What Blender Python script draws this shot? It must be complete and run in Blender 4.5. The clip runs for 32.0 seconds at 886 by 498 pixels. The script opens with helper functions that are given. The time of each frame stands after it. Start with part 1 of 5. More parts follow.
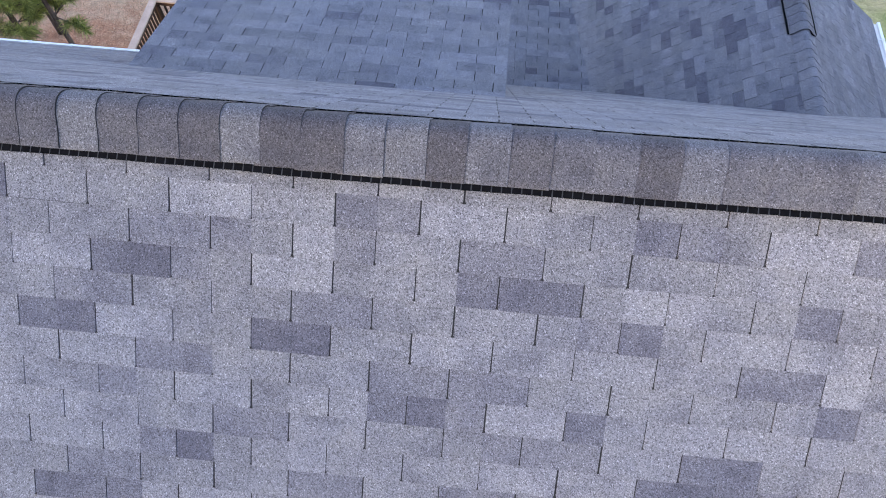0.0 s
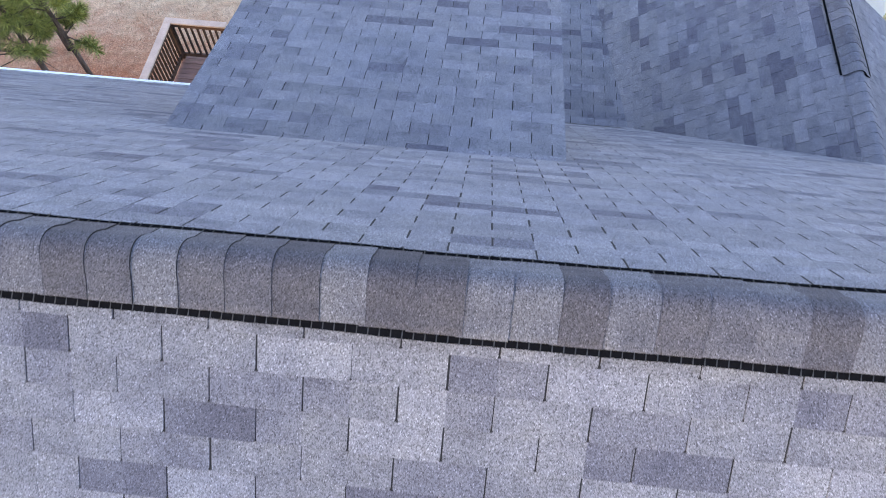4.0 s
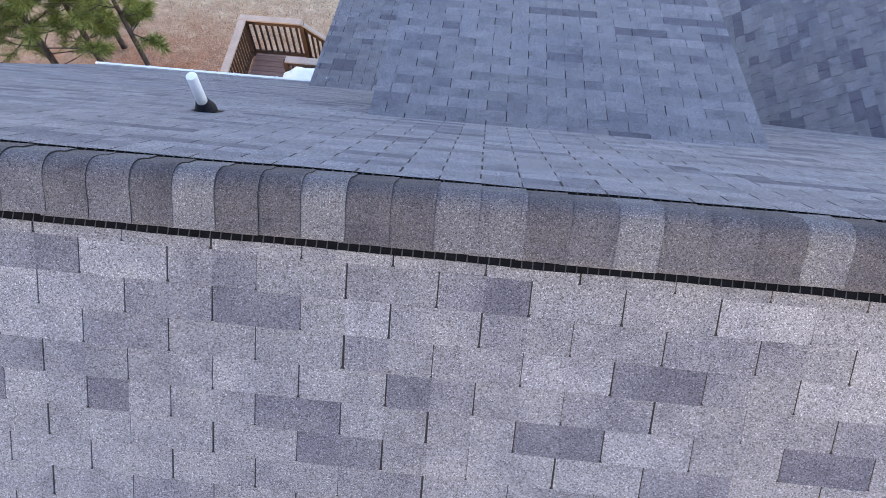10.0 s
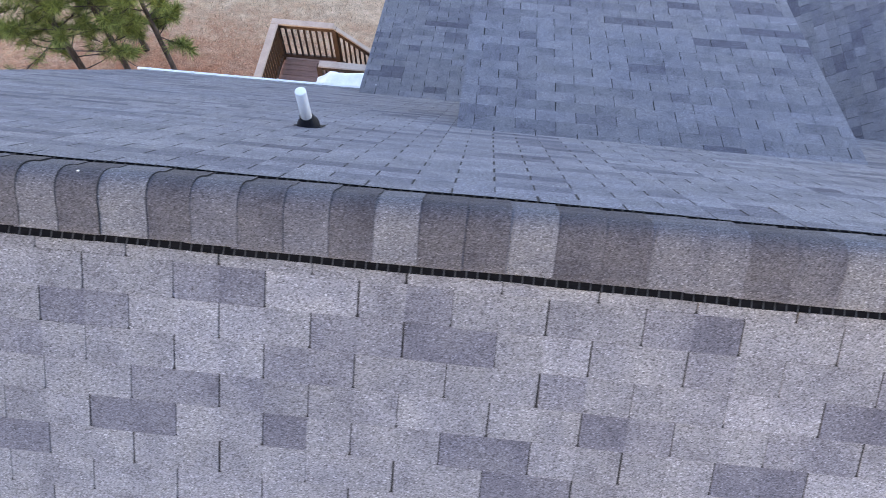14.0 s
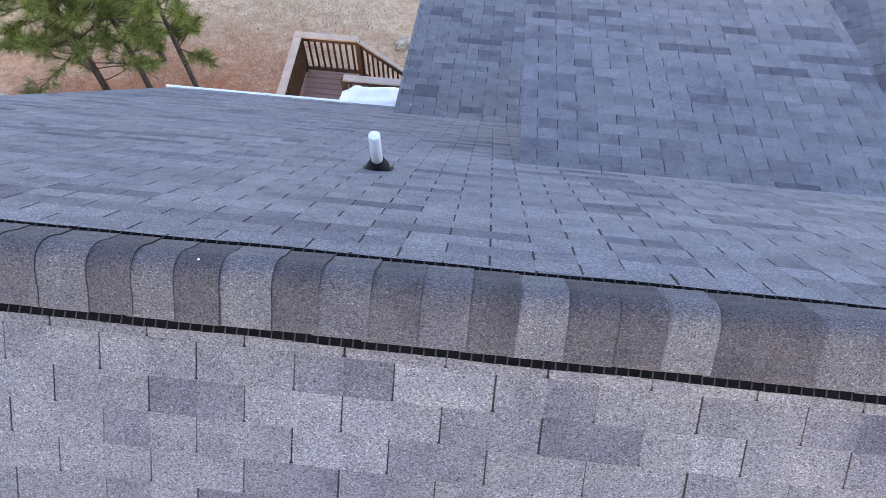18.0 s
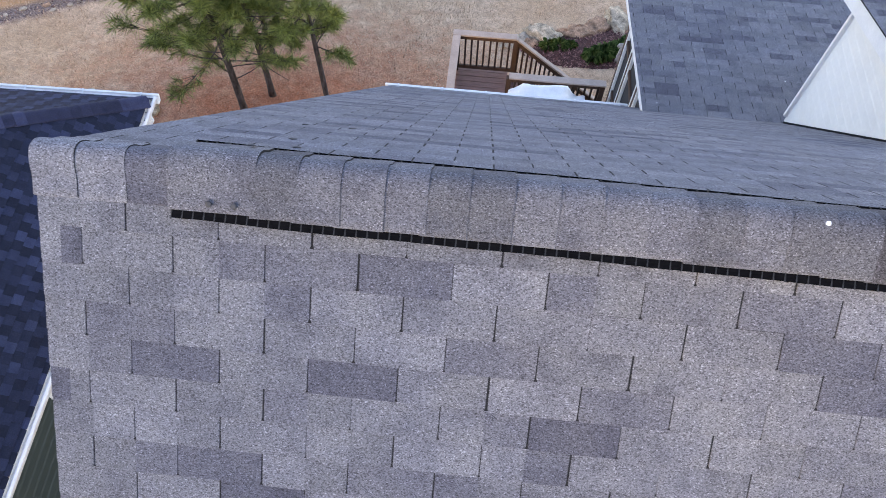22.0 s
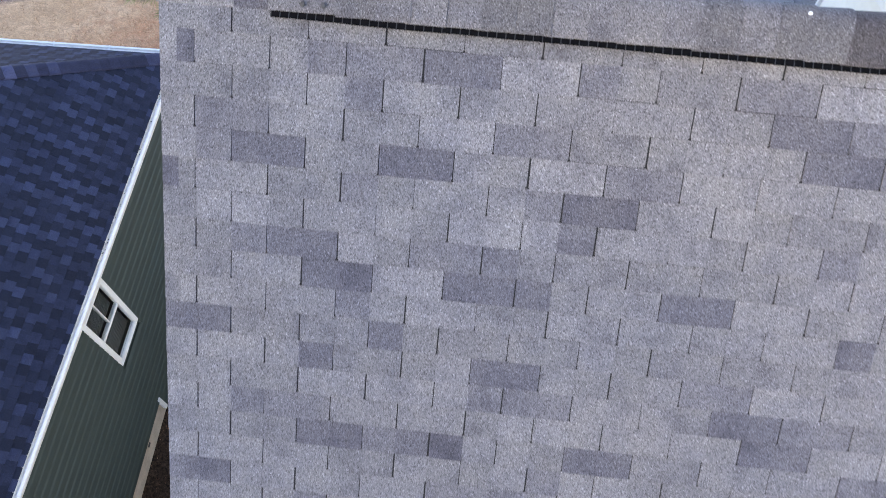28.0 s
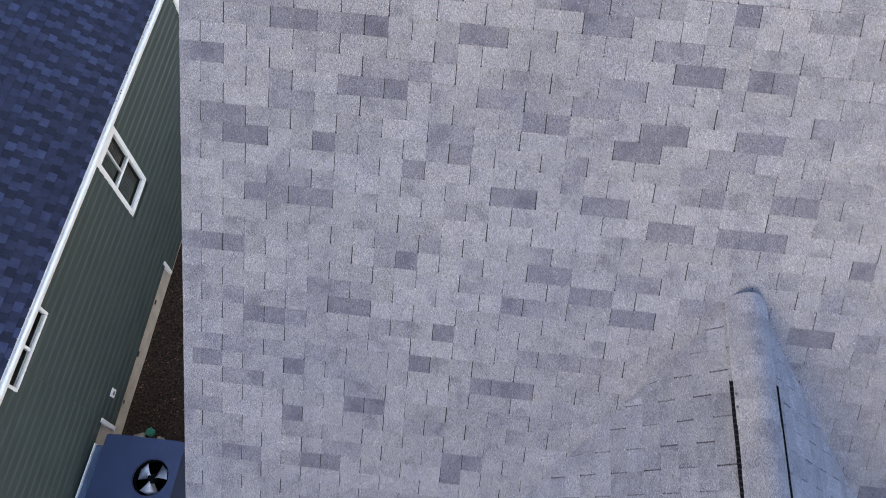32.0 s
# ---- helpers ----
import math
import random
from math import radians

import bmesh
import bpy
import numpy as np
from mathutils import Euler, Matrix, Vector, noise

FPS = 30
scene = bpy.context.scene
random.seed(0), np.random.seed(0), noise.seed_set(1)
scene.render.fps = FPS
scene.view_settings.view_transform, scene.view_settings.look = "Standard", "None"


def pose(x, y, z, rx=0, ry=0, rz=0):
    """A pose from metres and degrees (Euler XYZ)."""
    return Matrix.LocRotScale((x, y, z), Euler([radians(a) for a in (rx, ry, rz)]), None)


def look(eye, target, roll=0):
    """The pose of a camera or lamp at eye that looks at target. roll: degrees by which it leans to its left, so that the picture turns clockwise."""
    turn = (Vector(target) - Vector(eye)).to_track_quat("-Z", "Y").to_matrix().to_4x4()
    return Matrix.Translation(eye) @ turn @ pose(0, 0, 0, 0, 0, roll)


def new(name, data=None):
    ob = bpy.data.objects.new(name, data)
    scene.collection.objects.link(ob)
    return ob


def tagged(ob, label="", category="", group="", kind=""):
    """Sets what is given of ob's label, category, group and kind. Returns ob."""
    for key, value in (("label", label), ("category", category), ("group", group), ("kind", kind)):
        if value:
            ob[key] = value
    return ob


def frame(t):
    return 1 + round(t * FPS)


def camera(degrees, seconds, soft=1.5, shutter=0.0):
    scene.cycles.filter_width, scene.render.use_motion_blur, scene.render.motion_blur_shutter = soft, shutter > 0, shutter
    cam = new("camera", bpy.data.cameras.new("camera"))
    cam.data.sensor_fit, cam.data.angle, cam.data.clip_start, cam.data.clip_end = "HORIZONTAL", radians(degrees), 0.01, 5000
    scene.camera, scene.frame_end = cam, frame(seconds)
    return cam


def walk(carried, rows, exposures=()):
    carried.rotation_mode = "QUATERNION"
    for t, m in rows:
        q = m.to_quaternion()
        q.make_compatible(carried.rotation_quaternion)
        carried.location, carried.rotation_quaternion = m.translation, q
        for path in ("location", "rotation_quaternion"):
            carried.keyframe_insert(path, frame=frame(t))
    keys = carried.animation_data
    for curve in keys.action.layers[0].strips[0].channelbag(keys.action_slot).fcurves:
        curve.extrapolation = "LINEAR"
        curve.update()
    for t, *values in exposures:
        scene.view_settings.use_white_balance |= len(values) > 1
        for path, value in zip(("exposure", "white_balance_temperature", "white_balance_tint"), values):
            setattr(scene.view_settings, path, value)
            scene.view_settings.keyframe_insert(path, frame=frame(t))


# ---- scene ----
cam = camera(65.25, 32.0, soft=0.75, shutter=0.25)
PATH = [  # seconds, place, turn
    (0.0, 1.108, -1.496, 11.857, 29.17, -0.40, 5.95),
    (0.5, 1.062, -1.292, 11.849, 29.29, -0.35, 5.97),
    (1.0, 1.024, -0.991, 11.844, 29.25, -0.32, 6.02),
    (1.5, 0.935, -0.732, 11.836, 29.27, -0.33, 6.01),
    (2.0, 0.771, -0.548, 11.835, 29.28, -0.34, 6.02),
    (2.5, 0.637, -0.498, 11.827, 29.25, -0.32, 6.01),
    (3.0, 0.601, -0.520, 11.824, 29.29, -0.33, 6.03),
    (3.5, 0.623, -0.675, 11.827, 29.29, -0.36, 6.01),
    (4.0, 0.649, -0.935, 11.829, 29.27, -0.41, 6.01),
    (4.5, 0.539, -1.211, 11.838, 29.26, -0.47, 5.97),
    (6.5, 0.031, -1.437, 11.857, 29.18, -0.25, 5.73),
    (7.0, -0.025, -1.221, 11.858, 29.28, -0.30, 5.79),
    (7.5, -0.042, -1.164, 11.846, 29.24, -0.36, 5.83),
    (8.0, -0.119, -1.157, 11.838, 29.28, -0.38, 5.87),
    (8.5, -0.241, -1.170, 11.832, 29.29, -0.41, 5.89),
    (9.0, -0.465, -1.202, 11.824, 29.34, -0.46, 5.86),
    (9.5, -0.710, -1.234, 11.817, 29.36, -0.45, 5.92),
    (10.0, -0.801, -1.211, 11.815, 29.39, -0.47, 5.97),
    (10.5, -0.852, -1.206, 11.820, 29.41, -0.54, 5.99),
    (11.0, -0.968, -1.220, 11.813, 29.43, -0.52, 6.02),
    (11.5, -1.021, -1.162, 11.806, 29.41, -0.58, 6.05),
    (12.0, -1.050, -1.071, 11.805, 29.43, -0.58, 6.12),
    (12.5, -1.044, -1.051, 11.799, 29.45, -0.65, 6.16),
    (13.0, -1.067, -1.056, 11.800, 29.44, -0.69, 6.16),
    (13.5, -1.217, -1.086, 11.794, 29.41, -0.71, 6.13),
    (14.0, -1.461, -1.139, 11.782, 29.43, -0.61, 6.12),
    (14.5, -1.759, -1.203, 11.775, 29.45, -0.49, 6.12),
    (16.5, -1.745, -1.153, 11.791, 29.44, -0.32, 6.19),
    (17.0, -1.774, -0.980, 11.791, 29.51, -0.34, 6.24),
    (17.5, -1.789, -0.892, 11.783, 29.55, -0.38, 6.30),
    (18.0, -1.904, -0.880, 11.778, 29.55, -0.39, 6.28),
    (18.5, -2.123, -0.889, 11.770, 29.55, -0.39, 6.21),
    (19.0, -2.423, -0.914, 11.764, 29.57, -0.41, 6.15),
    (19.5, -2.782, -0.948, 11.762, 29.55, -0.44, 6.13),
    (20.0, -3.199, -0.986, 11.769, 29.46, -0.52, 6.08),
    (20.5, -3.684, -1.038, 11.767, 29.45, -0.58, 5.97),
    (21.0, -4.224, -1.104, 11.766, 29.41, -0.72, 5.88),
    (21.5, -4.782, -1.182, 11.750, 29.42, -0.83, 5.84),
    (22.0, -5.086, -1.213, 11.747, 29.38, -0.78, 5.91),
    (22.5, -5.231, -1.102, 11.744, 29.40, -0.85, 5.93),
    (23.0, -5.342, -0.867, 11.748, 29.40, -0.82, 5.94),
    (23.5, -5.424, -0.594, 11.761, 29.34, -0.74, 5.90),
    (24.0, -5.415, -0.512, 11.751, 29.29, -0.76, 5.89),
    (24.5, -5.394, -0.503, 11.756, 29.26, -0.74, 5.89),
    (26.5, -5.392, -0.943, 11.739, 29.42, -0.91, 5.93),
    (27.0, -5.338, -1.277, 11.752, 29.36, -0.96, 5.99),
    (27.5, -5.254, -1.675, 11.759, 29.41, -0.98, 6.00),
    (28.0, -5.191, -2.141, 11.767, 29.39, -0.96, 5.99),
    (28.5, -5.067, -2.632, 11.767, 29.34, -0.95, 6.00),
    (29.0, -5.002, -2.834, 11.778, 29.45, -0.95, 5.98),
    (29.5, -4.956, -2.945, 11.783, 29.44, -0.99, 5.94),
    (30.0, -4.882, -3.151, 11.781, 29.46, -0.98, 6.01),
    (30.5, -4.790, -3.435, 11.771, 29.44, -0.96, 6.05),
    (31.0, -4.690, -3.793, 11.763, 29.41, -0.91, 6.11),
    (31.5, -4.577, -4.223, 11.749, 29.47, -0.92, 6.19),
    (32.0, -4.475, -4.688, 11.730, 29.43, -0.93, 6.25),
]
walk(cam, [(t, pose(x, y, z, rx, ry, rz)) for t, x, y, z, rx, ry, rz in PATH],
     exposures=[(t, e + 0.70, float(np.interp(t, (4, 8, 18, 22, 26, 30), (7600, 7850, 7800, 7900, 7750, 7900))), float(np.interp(t, (19, 24, 28), (23.5, 24.5, 20.5)))) for t, e in ((0.0, 1.36), (1.0, 1.42), (2.0, 1.6), (3.0, 1.66), (4.0, 1.56), (7.0, 1.36), (10.0, 1.39), (14.0, 1.41), (17.0, 1.38), (19.0, 1.43), (20.0, 1.38), (21.0, 1.22), (22.0, 1.12), (23.0, 1.17), (24.0, 1.30), (27.0, 1.33), (28.0, 1.24), (29.0, 1.29), (32.0, 1.36))])

# ---- light ----
SUN_AZ, SUN_EL = 209.0, 23.0  # compass turn of the sun from +y towards +x, and its height, degrees
world = bpy.data.worlds.new("sky")
scene.world = world
world.use_nodes = True
wn = world.node_tree.nodes
sky = wn.new("ShaderNodeTexSky")
sky.sky_type, sky.sun_disc = "NISHITA", False
sky.sun_elevation, sky.sun_rotation = radians(SUN_EL), radians(SUN_AZ)
sky.air_density, sky.dust_density, sky.ozone_density = 1.0, 0.1, 2.6
wn["Background"].inputs["Strength"].default_value = 0.196
world.node_tree.links.new(sky.outputs["Color"], wn["Background"].inputs["Color"])
sun = new("sun", bpy.data.lights.new("sun", "SUN"))
sun.data.energy, sun.data.angle, sun.data.color = 0.50, radians(18), (1.0, 0.69, 0.03)
_a, _e = radians(SUN_AZ), radians(SUN_EL)
SUN_FROM = Vector((math.sin(_a) * math.cos(_e), math.cos(_a) * math.cos(_e), math.sin(_e)))
sun.matrix_world = look(SUN_FROM * 60, (0, 0, 0))

# ---- materials ----
def node_mat(name):
    m = bpy.data.materials.new(name)
    m.use_nodes = True
    nt = m.node_tree
    return m, nt, nt.nodes["Principled BSDF"]


def mixrgb(nt, kind, fac, a, b):
    n = nt.nodes.new("ShaderNodeMix")
    n.data_type, n.blend_type = "RGBA", kind
    for key, v in ((0, fac), (6, a), (7, b)):
        if isinstance(v, (int, float)):
            n.inputs[key].default_value = v
        elif isinstance(v, tuple):
            n.inputs[key].default_value = (*v, 1)
        else:
            nt.links.new(v, n.inputs[key])
    return n.outputs[2]


def noise_tex(nt, vec, scale, detail=3.0, rough=0.6):
    n = nt.nodes.new("ShaderNodeTexNoise")
    n.inputs["Scale"].default_value, n.inputs["Detail"].default_value, n.inputs["Roughness"].default_value = scale, detail, rough
    if vec is not None:
        nt.links.new(vec, n.inputs["Vector"])
    return n


def ramp(nt, fac, stops):
    r = nt.nodes.new("ShaderNodeValToRGB")
    els = r.color_ramp.elements
    while len(els) < len(stops):
        els.new(0.5)
    for e, (p, c) in zip(els, stops):
        e.position = p
        e.color = (c, c, c, 1) if isinstance(c, (int, float)) else (*c, 1)
    nt.links.new(fac, r.inputs[0])
    return r.outputs[0]


def bump(nt, bsdf, height, strength, distance):
    b = nt.nodes.new("ShaderNodeBump")
    b.inputs["Strength"].default_value, b.inputs["Distance"].default_value = strength, distance
    nt.links.new(height, b.inputs["Height"])
    nt.links.new(b.outputs[0], bsdf.inputs["Normal"])


def world_pos(nt):
    return nt.nodes.new("ShaderNodeNewGeometry").outputs["Position"]


def shingle_mat(name, base, single, tones, granule=0.73, spark=2.2, grain=285.0):
    """Asphalt shingle: granules, blend of colours inside a tab, and the colour drop of each piece (the mesh's tone, 0 dark to 1 light)."""
    m, nt, bs = node_mat(name)
    pos = world_pos(nt)
    if single:
        rnd = nt.nodes.new("ShaderNodeObjectInfo").outputs["Random"]
    else:
        rnd = nt.nodes.new("ShaderNodeNewGeometry").outputs["Random Per Island"]
    blendnode = nt.nodes.new("ShaderNodeAttribute")
    blendnode.attribute_name = "tone"
    tone = ramp(nt, blendnode.outputs["Fac"], tones)
    col = mixrgb(nt, "MULTIPLY", 1.0, base, tone)
    own = noise_tex(nt, pos, 6.0, 2.0, 0.55)
    own.noise_dimensions = "4D"
    mul = nt.nodes.new("ShaderNodeMath")
    mul.operation = "MULTIPLY"
    mul.inputs[1].default_value = 60.0
    nt.links.new(rnd, mul.inputs[0])
    nt.links.new(mul.outputs[0], own.inputs["W"])
    blend = ramp(nt, own.outputs["Fac"], ((0.30, (0.70, 0.70, 0.75)), (0.46, (0.95, 0.95, 0.98)), (0.66, (1.10, 1.09, 1.07))))
    col = mixrgb(nt, "MULTIPLY", 0.9, col, blend)
    drift = ramp(nt, noise_tex(nt, pos, 0.9, 2.0, 0.5).outputs["Fac"], ((0.35, (0.96, 0.97, 1.0)), (0.65, (1.02, 1.0, 0.985))))
    col = mixrgb(nt, "MULTIPLY", 1.0, col, drift)
    cell = nt.nodes.new("ShaderNodeTexVoronoi")
    cell.inputs["Scale"].default_value = grain
    nt.links.new(pos, cell.inputs["Vector"])
    sep = nt.nodes.new("ShaderNodeSeparateColor")
    nt.links.new(cell.outputs["Color"], sep.inputs[0])
    gran = sep.outputs[0]
    speck = ramp(nt, gran, ((0.0, 0.14), (0.20, 0.48), (0.38, 0.92), (0.8, 1.08), (0.95, 1.3), (0.985, spark), (1.0, spark)))
    col = mixrgb(nt, "MULTIPLY", granule, col, speck)
    gran2 = noise_tex(nt, pos, 190.0, 3.0, 0.8).outputs["Fac"]
    col = mixrgb(nt, "MULTIPLY", granule * 0.8, col, ramp(nt, gran2, ((0.36, 0.44), (0.5, 0.97), (0.64, 1.6))))
    nt.links.new(col, bs.inputs["Base Color"])
    bs.inputs["Roughness"].default_value = 0.8
    bs.inputs["Diffuse Roughness"].default_value = 1.0
    bs.inputs["Specular IOR Level"].default_value = 0.22
    bump(nt, bs, gran, 0.5, 0.003)
    return m


GREY_TONES = ((0.0, (0.545, 0.545, 0.62)), (0.1, (0.645, 0.648, 0.715)), (0.25, (0.805, 0.805, 0.85)), (0.4, 0.92), (0.75, 1.04), (1.0, 1.17))
CAP_TONES = ((0.0, (0.475, 0.45, 0.46)), (0.12, (0.57, 0.55, 0.56)), (0.42, (0.71, 0.70, 0.71)), (0.75, 0.82), (1.0, 1.06))
NAVY_TONES = ((0.0, 0.56), (0.3, 0.72), (0.6, 1.10), (0.85, 1.58), (1.0, 2.0))
ROOF_GREY = (0.206, 0.205, 0.220)
M_TAB = shingle_mat("grey_shingle_single", ROOF_GREY, True, GREY_TONES)
M_TABS = shingle_mat("grey_shingle_field", ROOF_GREY, False, GREY_TONES)
M_CAP = shingle_mat("grey_ridge_cap", (0.168, 0.166, 0.180), True, CAP_TONES, 0.76, 2.4, 320.0)
M_NAVY = shingle_mat("navy_shingle_field", (0.025, 0.032, 0.062), False, NAVY_TONES, 0.35)
M_NAVY_ONE = shingle_mat("navy_shingle_single", (0.025, 0.032, 0.062), True, NAVY_TONES, 0.35)
M_NAVY_CAP = shingle_mat("navy_ridge_cap", (0.050, 0.056, 0.105), True, NAVY_TONES, 0.35)


def plain_mat(name, col, rough=0.6, var=0.12, scale=9.0, relief=0.0, metal=0.0, spec=0.4, stretch=None):
    m, nt, bs = node_mat(name)
    pos = world_pos(nt)
    if stretch:
        mp = nt.nodes.new("ShaderNodeMapping")
        mp.inputs["Scale"].default_value = stretch
        nt.links.new(pos, mp.inputs["Vector"])
        pos = mp.outputs[0]
    n1 = noise_tex(nt, pos, scale, 4.0, 0.6).outputs["Fac"]
    n2 = noise_tex(nt, pos, scale * 9.0, 3.0, 0.65).outputs["Fac"]
    c = mixrgb(nt, "MULTIPLY", 1.0, col, ramp(nt, n1, ((0.3, 1 - var), (0.7, 1 + var * 0.8))))
    c = mixrgb(nt, "MULTIPLY", 1.0, c, ramp(nt, n2, ((0.3, 1 - var * 0.6), (0.7, 1 + var * 0.5))))
    nt.links.new(c, bs.inputs["Base Color"])
    bs.inputs["Roughness"].default_value, bs.inputs["Metallic"].default_value = rough, metal
    bs.inputs["Specular IOR Level"].default_value = spec
    if relief:
        bump(nt, bs, n2, 0.6, relief)
    return m


M_UNDER = plain_mat("asphalt_underlay", (0.015, 0.015, 0.018), 0.95, 0.2, 30)
M_VENT = plain_mat("black_vent_plastic", (0.006, 0.006, 0.007), 0.9, 0.3, 20, spec=0.0)
# Lighter copy of the vent plastic: highlights on the rib ends, put into colour.
M_RIB = plain_mat("lit_vent_rib", (0.022, 0.022, 0.024), 0.7, 0.5, 60)
M_WHITE = plain_mat("white_trim", (0.90, 0.88, 0.85), 0.45, 0.06, 4)
M_PVC = plain_mat("white_pvc", (0.8, 0.8, 0.8), 0.35, 0.05, 6)
M_GUTTER = plain_mat("white_gutter_metal", (0.88, 0.84, 0.79), 0.4, 0.08, 5)
M_SIDING = plain_mat("cream_siding", (0.90, 0.87, 0.81), 0.55, 0.04, 3)
M_RUBBER = plain_mat("black_rubber", (0.010, 0.010, 0.014), 0.7, 0.25, 30, spec=0.2)
M_GREEN = plain_mat("green_siding", (0.047, 0.064, 0.058), 0.6, 0.12, 2.0, stretch=(1, 1, 6))
M_CONC = plain_mat("concrete_base", (0.52, 0.44, 0.35), 0.9, 0.18, 4, 0.004)
M_DECK = plain_mat("deck_board", (0.285, 0.155, 0.122), 0.75, 0.22, 3, 0.002, stretch=(1, 8, 1))
M_RAILCAP = plain_mat("rail_cap_wood", (0.46, 0.35, 0.285), 0.75, 0.15, 4, 0.002)
M_BALUSTER = plain_mat("brown_baluster", (0.040, 0.022, 0.016), 0.7, 0.2, 8)
M_POST = plain_mat("brown_post", (0.085, 0.046, 0.031), 0.7, 0.2, 6)
M_COVER = plain_mat("white_grill_cover", (0.90, 0.87, 0.82), 0.6, 0.08, 6, 0.004)
M_SCREEN = plain_mat("dark_screen", (0.035, 0.036, 0.04), 0.8, 0.15, 20)
M_BARK = plain_mat("pine_bark", (0.105, 0.078, 0.066), 0.95, 0.7, 16, 0.03, stretch=(1, 1, 0.3))
M_STONE = plain_mat("tan_boulder", (0.55, 0.42, 0.29), 0.9, 0.7, 4, 0.03)
M_STONE2 = plain_mat("rust_boulder", (0.40, 0.23, 0.14), 0.9, 0.75, 4, 0.03)
M_STONE3 = plain_mat("pale_stone", (0.47, 0.38, 0.29), 0.9, 0.5, 5, 0.02)
M_STATUE = plain_mat("cast_stone", (0.52, 0.47, 0.42), 0.9, 0.25, 8, 0.006)
M_MULCH = plain_mat("dark_mulch", (0.12, 0.052, 0.045), 0.95, 0.6, 16, 0.03)
M_AC = plain_mat("blue_black_metal", (0.034, 0.050, 0.10), 0.45, 0.12, 4)
M_ACSIDE = plain_mat("blue_grey_louver", (0.10, 0.15, 0.22), 0.5, 0.2, 5)
M_BLADE = plain_mat("grey_fan_blade", (0.50, 0.50, 0.53), 0.28, 0.15, 8, metal=0.4)
M_DARK = plain_mat("dark_interior", (0.02, 0.022, 0.024), 0.9, 0.2, 5)
M_BLIND = plain_mat("grey_blind", (0.21, 0.21, 0.20), 0.7, 0.1, 5)
M_DROP = plain_mat("white_dropping", (0.85, 0.85, 0.82), 0.6, 0.05, 40)
M_NAIL = plain_mat("dark_sealed_nail", (0.05, 0.05, 0.055), 0.7, 0.3, 60)
M_GREENCAP = plain_mat("green_plastic", (0.02, 0.20, 0.12), 0.5, 0.1, 20)


def needle_mat():
    m, nt, bs = node_mat("pine_needles")
    rnd = nt.nodes.new("ShaderNodeNewGeometry").outputs["Random Per Island"]
    r = nt.nodes.new("ShaderNodeValToRGB")
    for e, (p, c) in zip((r.color_ramp.elements[0], r.color_ramp.elements.new(0.55), r.color_ramp.elements[-1]),
                         ((0.0, (0.040, 0.060, 0.012)), (0.5, (0.185, 0.235, 0.04)), (1.0, (0.42, 0.44, 0.13)))):
        e.position, e.color = p, (*c, 1)
    nt.links.new(rnd, r.inputs[0])
    nt.links.new(r.outputs[0], bs.inputs["Base Color"])
    bs.inputs["Roughness"].default_value = 0.55
    bs.inputs["Transmission Weight"].default_value = 0.0
    return m


M_NEEDLE = needle_mat()


def glass_mat():
    m, nt, bs = node_mat("window_glass")
    bs.inputs["Base Color"].default_value = (0.9, 0.95, 0.95, 1)
    bs.inputs["Roughness"].default_value, bs.inputs["Transmission Weight"].default_value, bs.inputs["IOR"].default_value = 0.02, 1.0, 1.45
    return m


M_GLASS = glass_mat()

TREES = ((-10.8, 9.38), (-10.48, 10.34), (-8.95, 9.95), (-10.85, 12.0))


